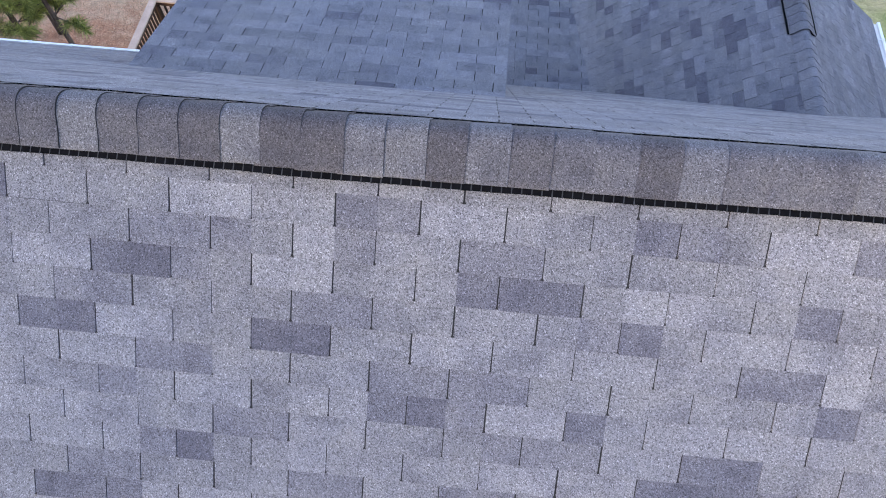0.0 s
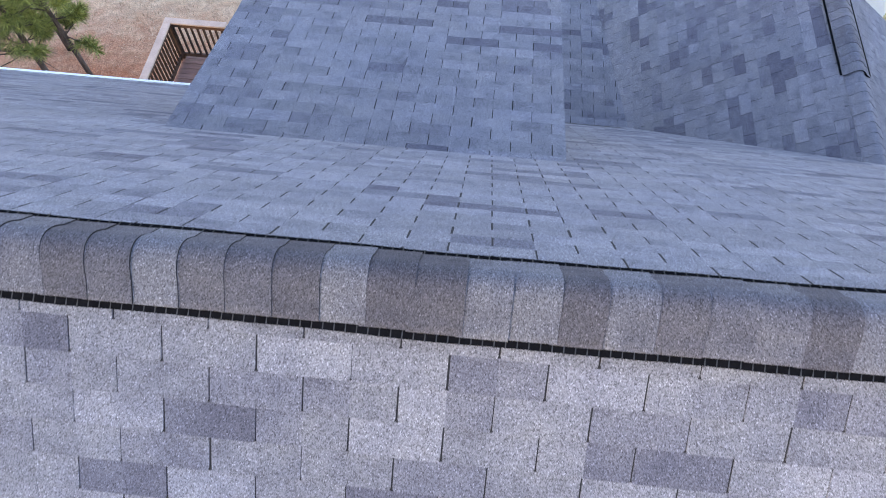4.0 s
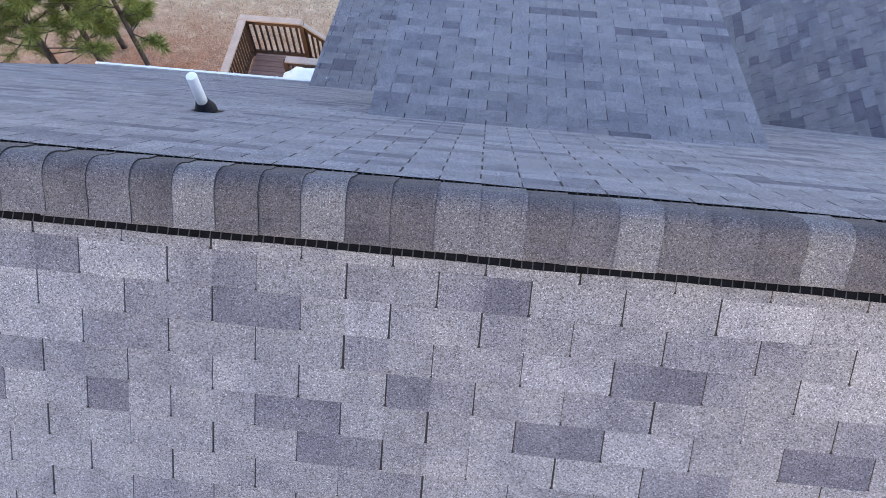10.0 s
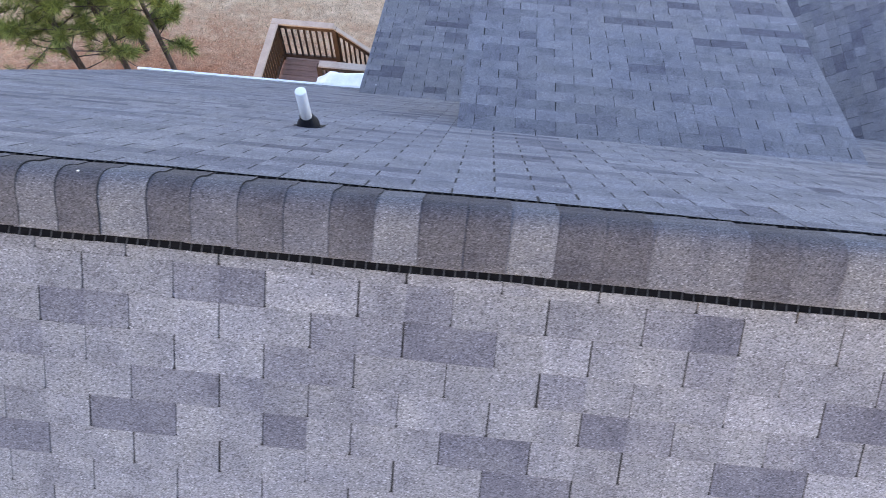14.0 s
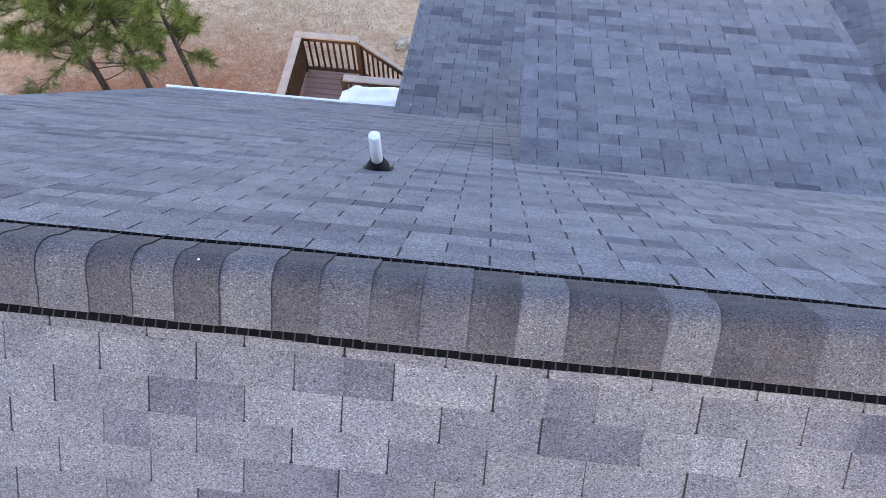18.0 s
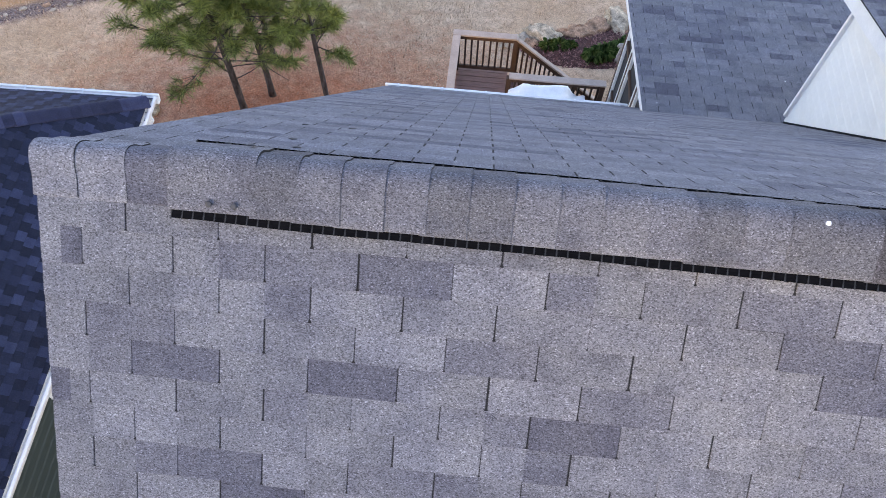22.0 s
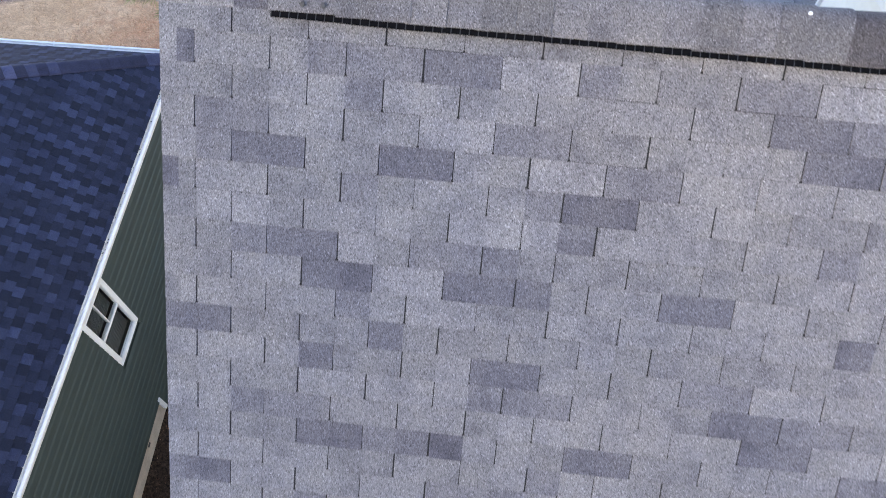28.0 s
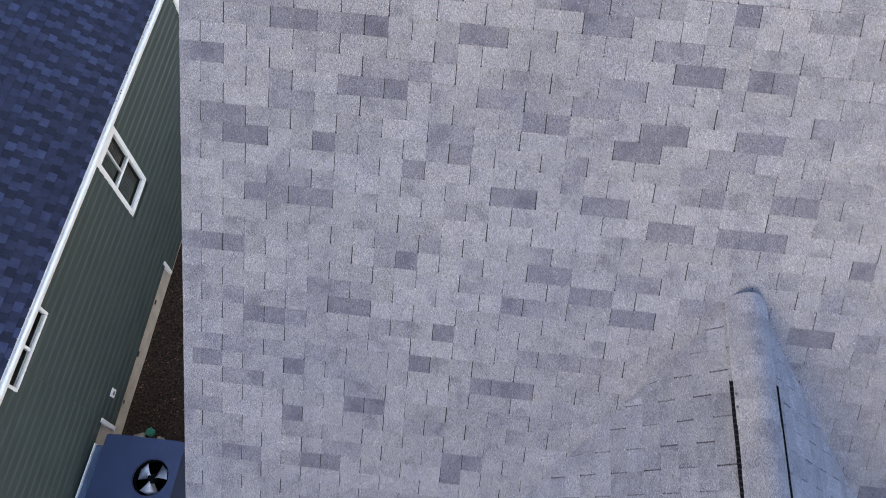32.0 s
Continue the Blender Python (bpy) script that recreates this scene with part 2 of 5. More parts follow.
def ground_mat():
    """Dry lawn, pine straw under the trees, bare earth between the houses, a pinkish worn strip far back."""
    m, nt, bs = node_mat("dry_lawn")
    pos = world_pos(nt)
    N = nt.nodes
    big = noise_tex(nt, pos, 0.35, 4.0, 0.6).outputs["Fac"]
    mid = noise_tex(nt, pos, 2.2, 4.0, 0.65).outputs["Fac"]
    fine = noise_tex(nt, pos, 26.0, 4.0, 0.7).outputs["Fac"]
    straw = mixrgb(nt, "MIX", ramp(nt, mid, ((0.35, 0.0), (0.65, 1.0))), (0.53, 0.345, 0.222), (0.665, 0.452, 0.302))
    grass = mixrgb(nt, "MIX", ramp(nt, big, ((0.42, 0.0), (0.62, 0.75))), straw, (0.54, 0.345, 0.21))

    def mask(cx, cy, rx, ry, soft, wob, turn=0.0):
        off = N.new("ShaderNodeVectorMath"); off.operation = "SUBTRACT"
        off.inputs[1].default_value = (cx, cy, 0)
        nt.links.new(pos, off.inputs[0])
        sc = N.new("ShaderNodeVectorMath"); sc.operation = "MULTIPLY"
        sc.inputs[1].default_value = (1 / rx, 1 / ry, 0)
        rot = N.new("ShaderNodeVectorRotate"); rot.rotation_type = "Z_AXIS"
        rot.inputs["Angle"].default_value = -radians(turn)
        nt.links.new(off.outputs[0], rot.inputs["Vector"])
        nt.links.new(rot.outputs[0], sc.inputs[0])
        ln = N.new("ShaderNodeVectorMath"); ln.operation = "LENGTH"
        nt.links.new(sc.outputs[0], ln.inputs[0])
        ad = N.new("ShaderNodeMath"); ad.operation = "MULTIPLY_ADD"
        nt.links.new(mid, ad.inputs[0]); ad.inputs[1].default_value = wob
        nt.links.new(ln.outputs["Value"], ad.inputs[2])
        return ramp_scaled(nt, ad.outputs[0], 1 + wob / 2 - soft, 1 + wob / 2 + soft)

    needles = mixrgb(nt, "MIX", ramp(nt, fine, ((0.35, 0.0), (0.65, 1.0))), (0.37, 0.113, 0.055), (0.52, 0.208, 0.115))
    col = mixrgb(nt, "MIX", mask(-9.5, 8.9, 5.0, 3.9, 0.6, 1.2), grass, needles)
    # Darker brown patch of needles and soil towards the gap between the houses.
    brown_patch = mixrgb(nt, "MIX", ramp(nt, mid, ((0.4, 0.0), (0.6, 1.0))), (0.19, 0.115, 0.07), (0.33, 0.20, 0.125))
    col = mixrgb(nt, "MIX", mask(-9.2, 5.2, 3.4, 2.2, 0.5, 1.0), col, brown_patch)
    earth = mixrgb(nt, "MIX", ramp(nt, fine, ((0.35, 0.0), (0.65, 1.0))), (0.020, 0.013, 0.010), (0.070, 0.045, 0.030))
    col = mixrgb(nt, "MIX", mask(12.5, 11.0, 5.5, 6.0, 0.4, 0.8), col, mixrgb(nt, "MIX", ramp(nt, fine, ((0.4, 0.0), (0.6, 1.0))), (0.16, 0.19, 0.05), (0.36, 0.36, 0.12)))
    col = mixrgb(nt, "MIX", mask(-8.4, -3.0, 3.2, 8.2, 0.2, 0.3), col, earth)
    col = mixrgb(nt, "MIX", mask(-18.6, 12.9, 4.2, 0.40, 0.4, 0.7, 36.0), mixrgb(nt, "MIX", mask(-18.6, 13.9, 3.4, 0.8, 0.5, 0.8, 36.0), col, (0.50, 0.27, 0.14)), mixrgb(nt, "MIX", ramp(nt, fine, ((0.4, 0.0), (0.6, 1.0))), (0.13, 0.085, 0.075), (0.30, 0.22, 0.19)))
    col = mixrgb(nt, "MULTIPLY", 1.0, col, ramp(nt, noise_tex(nt, pos, 5.0, 5.0, 0.75).outputs["Fac"], ((0.36, 0.78), (0.5, 1.0), (0.66, 1.14))))
    col = mixrgb(nt, "MULTIPLY", 1.0, col, ramp(nt, fine, ((0.3, 0.66), (0.7, 1.28))))
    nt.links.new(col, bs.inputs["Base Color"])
    bs.inputs["Roughness"].default_value, bs.inputs["Specular IOR Level"].default_value = 0.95, 0.1
    bump(nt, bs, fine, 0.8, 0.03)
    return m


def ramp_scaled(nt, value, lo, hi):
    """1 below lo, 0 above hi."""
    r = nt.nodes.new("ShaderNodeMapRange")
    for k, v in (("From Min", lo), ("From Max", hi), ("To Min", 1.0), ("To Max", 0.0)):
        r.inputs[k].default_value = v
    nt.links.new(value, r.inputs["Value"])
    return r.outputs["Result"]


M_GROUND = ground_mat()

# ---- building helpers ----
def mesh_of(name, verts, faces, mat, smooth=False, tones=None):
    me = bpy.data.meshes.new(name)
    me.from_pydata([tuple(v) for v in verts], [], faces)
    me.materials.append(mat)
    if smooth:
        me.polygons.foreach_set("use_smooth", [True] * len(me.polygons))
    if tones is not None:
        me.attributes.new("tone", "FLOAT", "FACE").data.foreach_set("value", tones)
    me.update()
    return me


def add(name, me, parent=None, label="", m=None):
    ob = new(name, me)
    if parent is not None:
        ob.parent = parent
    if m is not None:
        ob.matrix_basis = m
    if label:
        ob["label"] = label
    return ob


def part(name, bm, mat, parent=None, label="", smooth=False):
    me = bpy.data.meshes.new(name)
    bm.to_mesh(me)
    bm.free()
    me.materials.append(mat)
    if smooth:
        me.polygons.foreach_set("use_smooth", [True] * len(me.polygons))
    return add(name, me, parent, label)


def empty(name, at=(0, 0, 0), turn=0.0):
    ob = new(name)
    ob.matrix_basis = pose(*at, 0, 0, turn)
    return ob


def box_bm(lo, hi, bevel=0.0):
    bm = bmesh.new()
    bmesh.ops.create_cube(bm, size=1.0)
    for v in bm.verts:
        v.co = Vector([(a + b) / 2 + c * (b - a) for a, b, c in zip(lo, hi, v.co)])
    if bevel:
        bmesh.ops.bevel(bm, geom=bm.edges[:], offset=bevel, segments=2, affect="EDGES")
    return bm


def box(name, lo, hi, mat, parent=None, label="", bevel=0.004):
    return part(name, box_bm(lo, hi, bevel), mat, parent, label)


def beam_bm(a, b, w, h, bevel=0.004, up=(0, 0, 1)):
    """A bar of width w and height h from a to b."""
    a, b = Vector(a), Vector(b)
    d = (b - a).normalized()
    s = d.cross(Vector(up)).normalized()
    u = s.cross(d)
    bm = box_bm((-w / 2, 0, -h / 2), (w / 2, (b - a).length, h / 2), bevel)
    m = Matrix.Translation(a) @ Matrix((s, d, u)).transposed().to_4x4()
    bmesh.ops.transform(bm, matrix=m, verts=bm.verts)
    return bm


def beam(name, a, b, w, h, mat, parent=None, label="", bevel=0.004, up=(0, 0, 1)):
    return part(name, beam_bm(a, b, w, h, bevel, up), mat, parent, label)


def prism(name, outline, depth, mat, parent=None, label=""):
    """A slab: outline of 3D points, thickened by the vector depth."""
    n = len(outline)
    d = Vector(depth)
    vs = [Vector(p) for p in outline] + [Vector(p) + d for p in outline]
    fs = [list(range(n)), list(range(2 * n - 1, n - 1, -1))] + [[i, i + n, (i + 1) % n + n, (i + 1) % n] for i in range(n)]
    bm = bmesh.new()
    bv = [bm.verts.new(v) for v in vs]
    for f in fs:
        bm.faces.new([bv[i] for i in f])
    bmesh.ops.recalc_face_normals(bm, faces=bm.faces)
    return part(name, bm, mat, parent, label)


def tube_bm(points, radii, sides=10, cap=True):
    bm = bmesh.new()
    rings = []
    for i, (p, r) in enumerate(zip(points, radii)):
        p = Vector(p)
        d = (Vector(points[min(i + 1, len(points) - 1)]) - Vector(points[max(i - 1, 0)])).normalized()
        a = d.orthogonal().normalized() if abs(d.z) < 0.9 else Vector((1, 0, 0))
        a = (a - d * a.dot(d)).normalized()
        b = d.cross(a)
        rings.append([bm.verts.new(p + (a * math.cos(2 * math.pi * k / sides) + b * math.sin(2 * math.pi * k / sides)) * r) for k in range(sides)])
    for r0, r1 in zip(rings, rings[1:]):
        for k in range(sides):
            bm.faces.new((r0[k], r0[(k + 1) % sides], r1[(k + 1) % sides], r1[k]))
    if cap:
        bm.faces.new(rings[0][::-1])
        bm.faces.new(rings[-1])
    return bm


TAB, EXPO = 0.3020, 0.1262  # width and exposure of a shingle tab
TAB_FACES = [(0, 1, 2, 13, 12), (12, 13, 3, 4, 5), (0, 6, 7, 1), (1, 7, 8, 2), (2, 8, 9, 3, 13), (3, 9, 10, 4), (4, 10, 11, 5)]
TONE_OF = {"D": 0.02, "d": 0.10, "m": 0.25, "l": 0.95}


def tab_verts(ul0, ur0, ul1, ur1, v0, v1, lift0=0.0015, lift1=0.0062):
    """A tab between the lines v0 (up-slope) and v1 (butt edge), its lower corners worn: six top points, six at the deck, the middles of its ends."""
    c = 0.0046 if ur1 - ul1 > 0.03 else 0.0
    vm = v1 - 0.011 if v1 - v0 > 0.03 else v0 * 0.5 + v1 * 0.5
    f = (vm - v0) / max(v1 - v0, 1e-6)
    lm, rm, hm = ul0 + (ul1 - ul0) * f, ur0 + (ur1 - ur0) * f, lift0 + (lift1 - lift0) * f
    flat = [(ul0, v0, lift0), (lm, vm, hm), (ul1 + c, v1, lift1), (ur1 - c, v1, lift1), (rm, vm, hm), (ur0, v0, lift0)]
    return flat + [(u, v, 0) for u, v, w in flat] + [((ul0 + ur0) / 2, v0, lift0), ((ul1 + ur1) / 2, v1, lift1)]


def tab_tones(left, right):
    return [left, right, left, left, left, right, right]


def blend_run(seed, k, dark=0.13):
    """The colour drops along one course, half a tab at a time: runs of darker granules between runs of the plain mix."""
    rng = random.Random(seed * 7919 + k)
    out, c = {}, -90
    while c < 90:
        if rng.random() < dark:
            t, n = rng.choice((0.03, 0.10, 0.14, 0.25, 0.25)), rng.choice((1, 2, 2, 2, 3, 4))
        else:
            t, n = rng.uniform(0.34, 0.98), rng.choice((1, 2, 2, 2, 4))
        for q in range(n):
            out[c + q] = t
        c += n
    return out


def shingle_field(parent, frame_m, v_start, v_end, span, seed, mat_one, mat_all, phase=0.0, single=None, skip=None,
                  tab=TAB, expo=EXPO, gap=(0.0052, 0.0070), offset=0.5, thick=0.72, shades=None, dark=0.13, lift=0.0015, slot_shade=0.0):
    """Courses of tabs on one roof slope. frame_m: slope axes (u along the eave, v down the slope, w out). span(v): the
    slope's ends.
    phase: where the cutouts fall, in tabs. shades: colour drops of the courses, a letter for each half tab. slot_shade:
    how much of each cutout gets a dark strip for its shade."""
    rng = random.Random(seed)
    verts, faces, tones = [], [], []
    slot_verts, slot_faces = [], []
    variants = {}
    rows = int(math.ceil((v_end - v_start) / expo))
    for k in range(rows):
        v0 = v_start + k * expo
        v1 = min(v0 + expo, v_end + 0.001)
        (a0, b0), (a1, b1) = span(v0), span(v1)
        lo, hi = min(a0, a1), max(b0, b1)
        sh = (0.0 if k % 2 == 0 else offset) * tab
        drops = blend_run(seed, k, dark or 0.0)
        letters, first = shades[0][k] if shades and k < len(shades[0]) else "", shades[1] if shades else 0

        def drop(u):
            c = math.floor((u - phase * tab) / (tab / 2))
            q = c - first
            if 0 <= q < len(letters):
                own = TONE_OF.get(letters[q])
                return own if own is not None else 0.36 + 0.50 * ((drops[c] * 7.3) % 1.0)
            return drops.get(c, 0.6)

        for i in range(int(math.floor(lo / tab)) - 2, int(math.ceil(hi / tab)) + 2):
            ul = i * tab + sh + phase * tab
            ur = ul + tab
            tl, tr = drop(ul + tab * 0.25), drop(ul + tab * 0.75)
            if dark is None:  # laminated shingles: one tone a tab
                tl = tr = (0.72 if i % 2 else 0.24) + rng.uniform(-0.24, 0.28)
            g = rng.uniform(*gap)
            dv = rng.uniform(-0.0014, 0.0014)
            j = rng.uniform(-0.0018, 0.0018)
            pick = rng.randrange(4)
            ul, ur = ul + g / 2 + j, ur - g / 2 + j
            # Dark strip laid flush in each cutout, standing in for its shade.
            if slot_shade and lo < ul - g < hi and a1 < ul - g < b1 and not (skip and skip(ul, (v0 + v1) / 2)):
                n, top = len(slot_verts), 0.0062 * thick - 0.0002
                vd = v1 - expo * slot_shade * rng.uniform(0.8, 1.1)
                slot_verts += [(ul - g, vd, lift + 0.0002), (ul + 0.0004, vd, lift + 0.0002), (ul + 0.0004, v1, top), (ul - g, v1, top)]
                slot_faces.append((n, n + 1, n + 2, n + 3))
            if ur < lo or ul > hi or (skip and skip((ul + ur) / 2, (v0 + v1) / 2)):
                continue
            l0, r0 = max(ul, a0), min(ur, b0)
            l1, r1 = max(ul, a1), min(ur, b1)
            if r0 - l0 < 0.004 and r1 - l1 < 0.004:
                continue
            r0, r1 = max(r0, l0), max(r1, l1)
            whole = abs(l0 - ul) + abs(l1 - ul) + abs(r0 - ur) + abs(r1 - ur) < 1e-6
            if whole and v1 - v0 > expo - 0.002 and single and single((ul + ur) / 2, k):
                w = ur - ul
                key = (pick, round(w, 3), round(tl * 16), round(tr * 16))
                if key not in variants:
                    vr = random.Random(pick)
                    d1, d2 = vr.uniform(-0.0015, 0.0015), vr.uniform(-0.0015, 0.0015)
                    tv = tab_verts(-w / 2, w / 2, -w / 2 + 0.0006 + d1 * 0.5, w / 2 - 0.0006 + d2 * 0.5, 0, expo + d1, lift, 0.0062 * thick)
                    variants[key] = mesh_of("shingle", tv, TAB_FACES, mat_one, tones=tab_tones(tl, tr))
                add("shingle", variants[key], parent, "", frame_m @ Matrix.Translation(((ul + ur) / 2, v0 + dv, 0)))
                continue
            n = len(verts)
            verts += tab_verts(l0, r0, l1 + 0.0006, r1 - 0.0006, v0, v1 + dv, lift, 0.0062 * thick * rng.uniform(0.85, 1.25))
            faces += [tuple(n + q for q in f) for f in TAB_FACES]
            tones += tab_tones(tl, tr)
    if verts:
        ob = add("shingle_course", mesh_of("shingle_course", verts, faces, mat_all, tones=tones), parent, "grey asphalt shingle courses" if mat_all is M_TABS else "dark navy asphalt shingle courses", frame_m)
        ob["kind"] = "stuff"
    if slot_verts:
        add("cutout_shade", mesh_of("cutout_shade", slot_verts, slot_faces, M_UNDER), parent, "dark strips standing in for the shade in the cutouts", frame_m)["kind"] = "stuff"


def slope_axes(origin, u, v):
    u, v = Vector(u).normalized(), Vector(v).normalized()
    w = u.cross(v)
    if w.z < 0:
        w = -w
    m = Matrix((u, v, w)).transposed().to_4x4()
    m.translation = Vector(origin)
    return m


def deck_slab(name, parent, m, outline, label, thick=0.03, mat=None):
    """The roof deck under the shingles: outline in (u, v)."""
    w = m.to_3x3() @ Vector((0, 0, -thick))
    return prism(name, [m @ Vector((u, v, 0)) for u, v in outline], w, mat or M_UNDER, parent, label)


# ---- ground ----
def ground_z(x, y):
    ys = (-60, -14, -8, -3, 2, 5, 10, 16, 30, 70)
    zs = (0.6, 0.35, -0.02, -0.34, -0.38, -0.78, -1.65, -2.9, -5.2, -7.5)
    return float(np.interp(y, ys, zs))


def build_ground():
    def axis(lo, hi, fine_lo, fine_hi, step):
        far = [-700, -300, -120, -60]
        a = [q for q in far if q < lo] + list(np.arange(lo, fine_lo, 2.0)) + list(np.arange(fine_lo, fine_hi, step)) + list(np.arange(fine_hi, hi, 2.0))
        return a + [60, 120, 300, 700]
    xs = axis(-40, 40, -22, 4, 0.4)
    ys = axis(-40, 50, -6, 20, 0.4)
    vs = []
    for y in ys:
        for x in xs:
            b = 0.05 * noise.noise((x * 0.5, y * 0.5, 0)) + 0.018 * noise.noise((x * 2.1, y * 2.1, 4)) if abs(x) < 40 and abs(y) < 50 else 0
            vs.append((x, y, ground_z(x, y) + b))
    n = len(xs)
    fs = [(j * n + i, j * n + i + 1, (j + 1) * n + i + 1, (j + 1) * n + i) for j in range(len(ys) - 1) for i in range(n - 1)]
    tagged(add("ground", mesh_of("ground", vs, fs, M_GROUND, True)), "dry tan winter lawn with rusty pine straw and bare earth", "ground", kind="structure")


build_ground()

# ---- the house under the camera ----
RIDGE_Z, RAKE_X, EAST_X, EAVE_Y = 10.0, -6.478, 8.6, 5.455
S2 = math.sqrt(0.5)
KR = 1.03                              # fall of the rear slope
CR = 1 / math.hypot(1, KR)
DORMER_K, DORMER_C = 0.2505, 8.398      # shed dormer: z = C - K y
PORCH_K, PORCH_C = 0.181, 5.95       # porch roof
DORMER_W, DORMER_E, DORMER_END = -1.655, 1.225, 5.10
PORCH_W, PORCH_END = -3.075, 8.07
WING_K, WING_X, WING_Z = 0.74, 4.50, 6.421   # rear wing: ridge along y
WING_KE = 0.70
house = tagged(empty("house", (0, 0, 0)), "house with weathered grey three-tab asphalt shingle roofs and white trim", "house")


SLOT = (0.908 / TAB - 0.5) % 1.0  # where the cutouts of the front slope fall, in tabs
# colour drops of the front slope's courses from the ridge down, a letter for each half tab from the rake on: D, d, m dark to middle, l light
FRONT_DROPS = """
...............................................................
d...mmmddllm...mmll........mdll.m....md....ll..dmll...dm.llm...
.....m..........ddmm....dm.ll.mmdd.l..m...mmm.lm..mm...........
.mm....llmm......ddm...m...l.mm....m...lldDm.ll...dDD.ll..d....
.mdd..DD..llmm............mmm.......dm..mm....mm.....md........
.....m....mDD............dd..D...dd....dDll..DD..ll......mml...
.ll.....lllm......m...dd..........dd......mm....mmmm.......d...
..mdd..mmm.........................mm....m......dDmlld.........
....dDllddd...dd..............mm............mm.....mmm..dd.....
.....m.............d......................mD..l....ll..dd
dd....d.................................mm....mm..mm
....d....dd....mm......................dd
.........mmm....ddmm...d.........
..mmm............dd....m.........
....dDmdD...dd......mm...........
...........m.........DD.dd.......
md......mmm.......mm...m.........
....m..ddD...mmm.mm........mm....
....mm.........dd...dd..dd.......
mdd........mm......DD..mm........
.mDD..Dm...md....m....mm...mmm...
..........d......m.....d..dd.....
....mm........dd..dd.............
...dddd..............dd.ddd......
..............................d..
.........mmm.....................
mdd......mD.....dd..mm.......m...
..................dd...mm........
......mmm......dm...dd......dd.m.
..m...mDD........................
...DDm...mm.D....................
................mmmm.............
.mmm..m....D.....................
dd...D........ddd................
..mm....mm.......................
........DD.......................
mm...D.....mm....................
.................................
.......mm....dd..................
..dd..DD.....D...................
.................................
.................................
""".split()


# front slope
V0 = 0.2514
FIRST_HALF = math.floor((RAKE_X - 0.908) / (TAB / 2)) + round((0.908 / TAB - SLOT) * 2)
V_EAVE = EAVE_Y / S2
m_front = slope_axes((0, 0, RIDGE_Z), (1, 0, 0), (0, -S2, -S2))
FG_X, FG_Y, FG_Z, FG_K = -2.59, -2.42, 7.60, 1.0   # small front gable: ridge along -y
front = deck_slab("roof_slope", house, m_front, ((RAKE_X, 0), (EAST_X, 0), (EAST_X, V_EAVE), (RAKE_X, V_EAVE)), "front roof slope of light grey three-tab shingles")


def in_front_gable(u, v):
    y, z = -v * S2, RIDGE_Z - v * S2
    return FG_Z - FG_K * abs(u - FG_X) > z + 0.30 and abs(u - FG_X) < 1.9


shingle_field(front, m_front, V0 - EXPO, V_EAVE, lambda v: (RAKE_X, EAST_X), 11, M_TAB, M_TABS, SLOT, gap=(0.0036, 0.0050), thick=1.0, shades=(FRONT_DROPS, FIRST_HALF),
              single=lambda u, k: 1 <= k <= 11 and -6.5 < u < 1.9, skip=in_front_gable)

# rear slope
m_rear = slope_axes((0, 0, RIDGE_Z), (1, 0, 0), (0, CR, -KR * CR))
V_REAR = EAVE_Y / CR
rear = deck_slab("roof_slope", house, m_rear, ((RAKE_X, 0), (EAST_X, 0), (EAST_X, V_REAR), (RAKE_X, V_REAR)), "rear roof slope of blue-grey three-tab shingles")


def under_rear(u, v):
    y, z = v * CR, RIDGE_Z - v * KR * CR
    if DORMER_W + 0.35 < u < DORMER_E - 0.2 and DORMER_C - DORMER_K * y > z + 0.06:
        return True
    if PORCH_W + 0.3 < u < 2.3 and PORCH_C - PORCH_K * y > z + 0.06:
        return True
    return WING_Z - WING_K * abs(u - WING_X) > z + 0.08 and u < 6.5


shingle_field(rear, m_rear, 0.0105, V_REAR, lambda v: (RAKE_X, EAST_X), 12, M_TAB, M_TABS, (1.013 / TAB - 0.5) % 1.0, expo=0.1235, gap=(0.0066, 0.0082), thick=0.5, lift=0.0010, slot_shade=0.8, dark=0.16,
              single=lambda u, k: 2 <= k <= 8 and -6.3 < u < 1.9, skip=under_rear)


# shed dormer on the rear slope
def tilt_axes(k, c, y0):
    n = math.hypot(1, k)
    return slope_axes((0, y0, c - k * y0), (1, 0, 0), (0, 1 / n, -k / n)), n


y_top = (RIDGE_Z - DORMER_C) / (KR - DORMER_K)
m_dorm, nd = tilt_axes(DORMER_K, DORMER_C, y_top)
ld = (DORMER_END - y_top) * nd
dorm = deck_slab("dormer_roof", house, m_dorm, ((DORMER_W, -0.02), (DORMER_E, -0.02), (DORMER_E, ld), (DORMER_W, ld)), "low shed dormer roof of grey shingles", 0.02)
shingle_field(dorm, m_dorm, -0.0735, ld, lambda v: (DORMER_W - 0.01, DORMER_E + 0.01), 13, M_TAB, M_TABS, 0.312, tab=0.298, expo=0.127, gap=(0.0056, 0.0070), thick=0.9, dark=0.14, single=lambda u, k: True)

# porch roof further down
y_top = (RIDGE_Z - PORCH_C) / (KR - PORCH_K)
m_por, np_ = tilt_axes(PORCH_K, PORCH_C, y_top)
lp = (PORCH_END - y_top) * np_


def porch_span(v):
    return PORCH_W - 0.030, 0.9


porch_roof = deck_slab("porch_roof", house, m_por, ((PORCH_W, -0.02), (0.9, -0.02), (0.9, lp), (PORCH_W, lp)), "low porch roof of grey shingles", 0.02)
shingle_field(porch_roof, m_por, -0.01, lp, porch_span, 14, M_TAB, M_TABS, 0.4, thick=0.6, slot_shade=0.8, single=lambda u, k: u < -0.3)

WING_END = 7.54
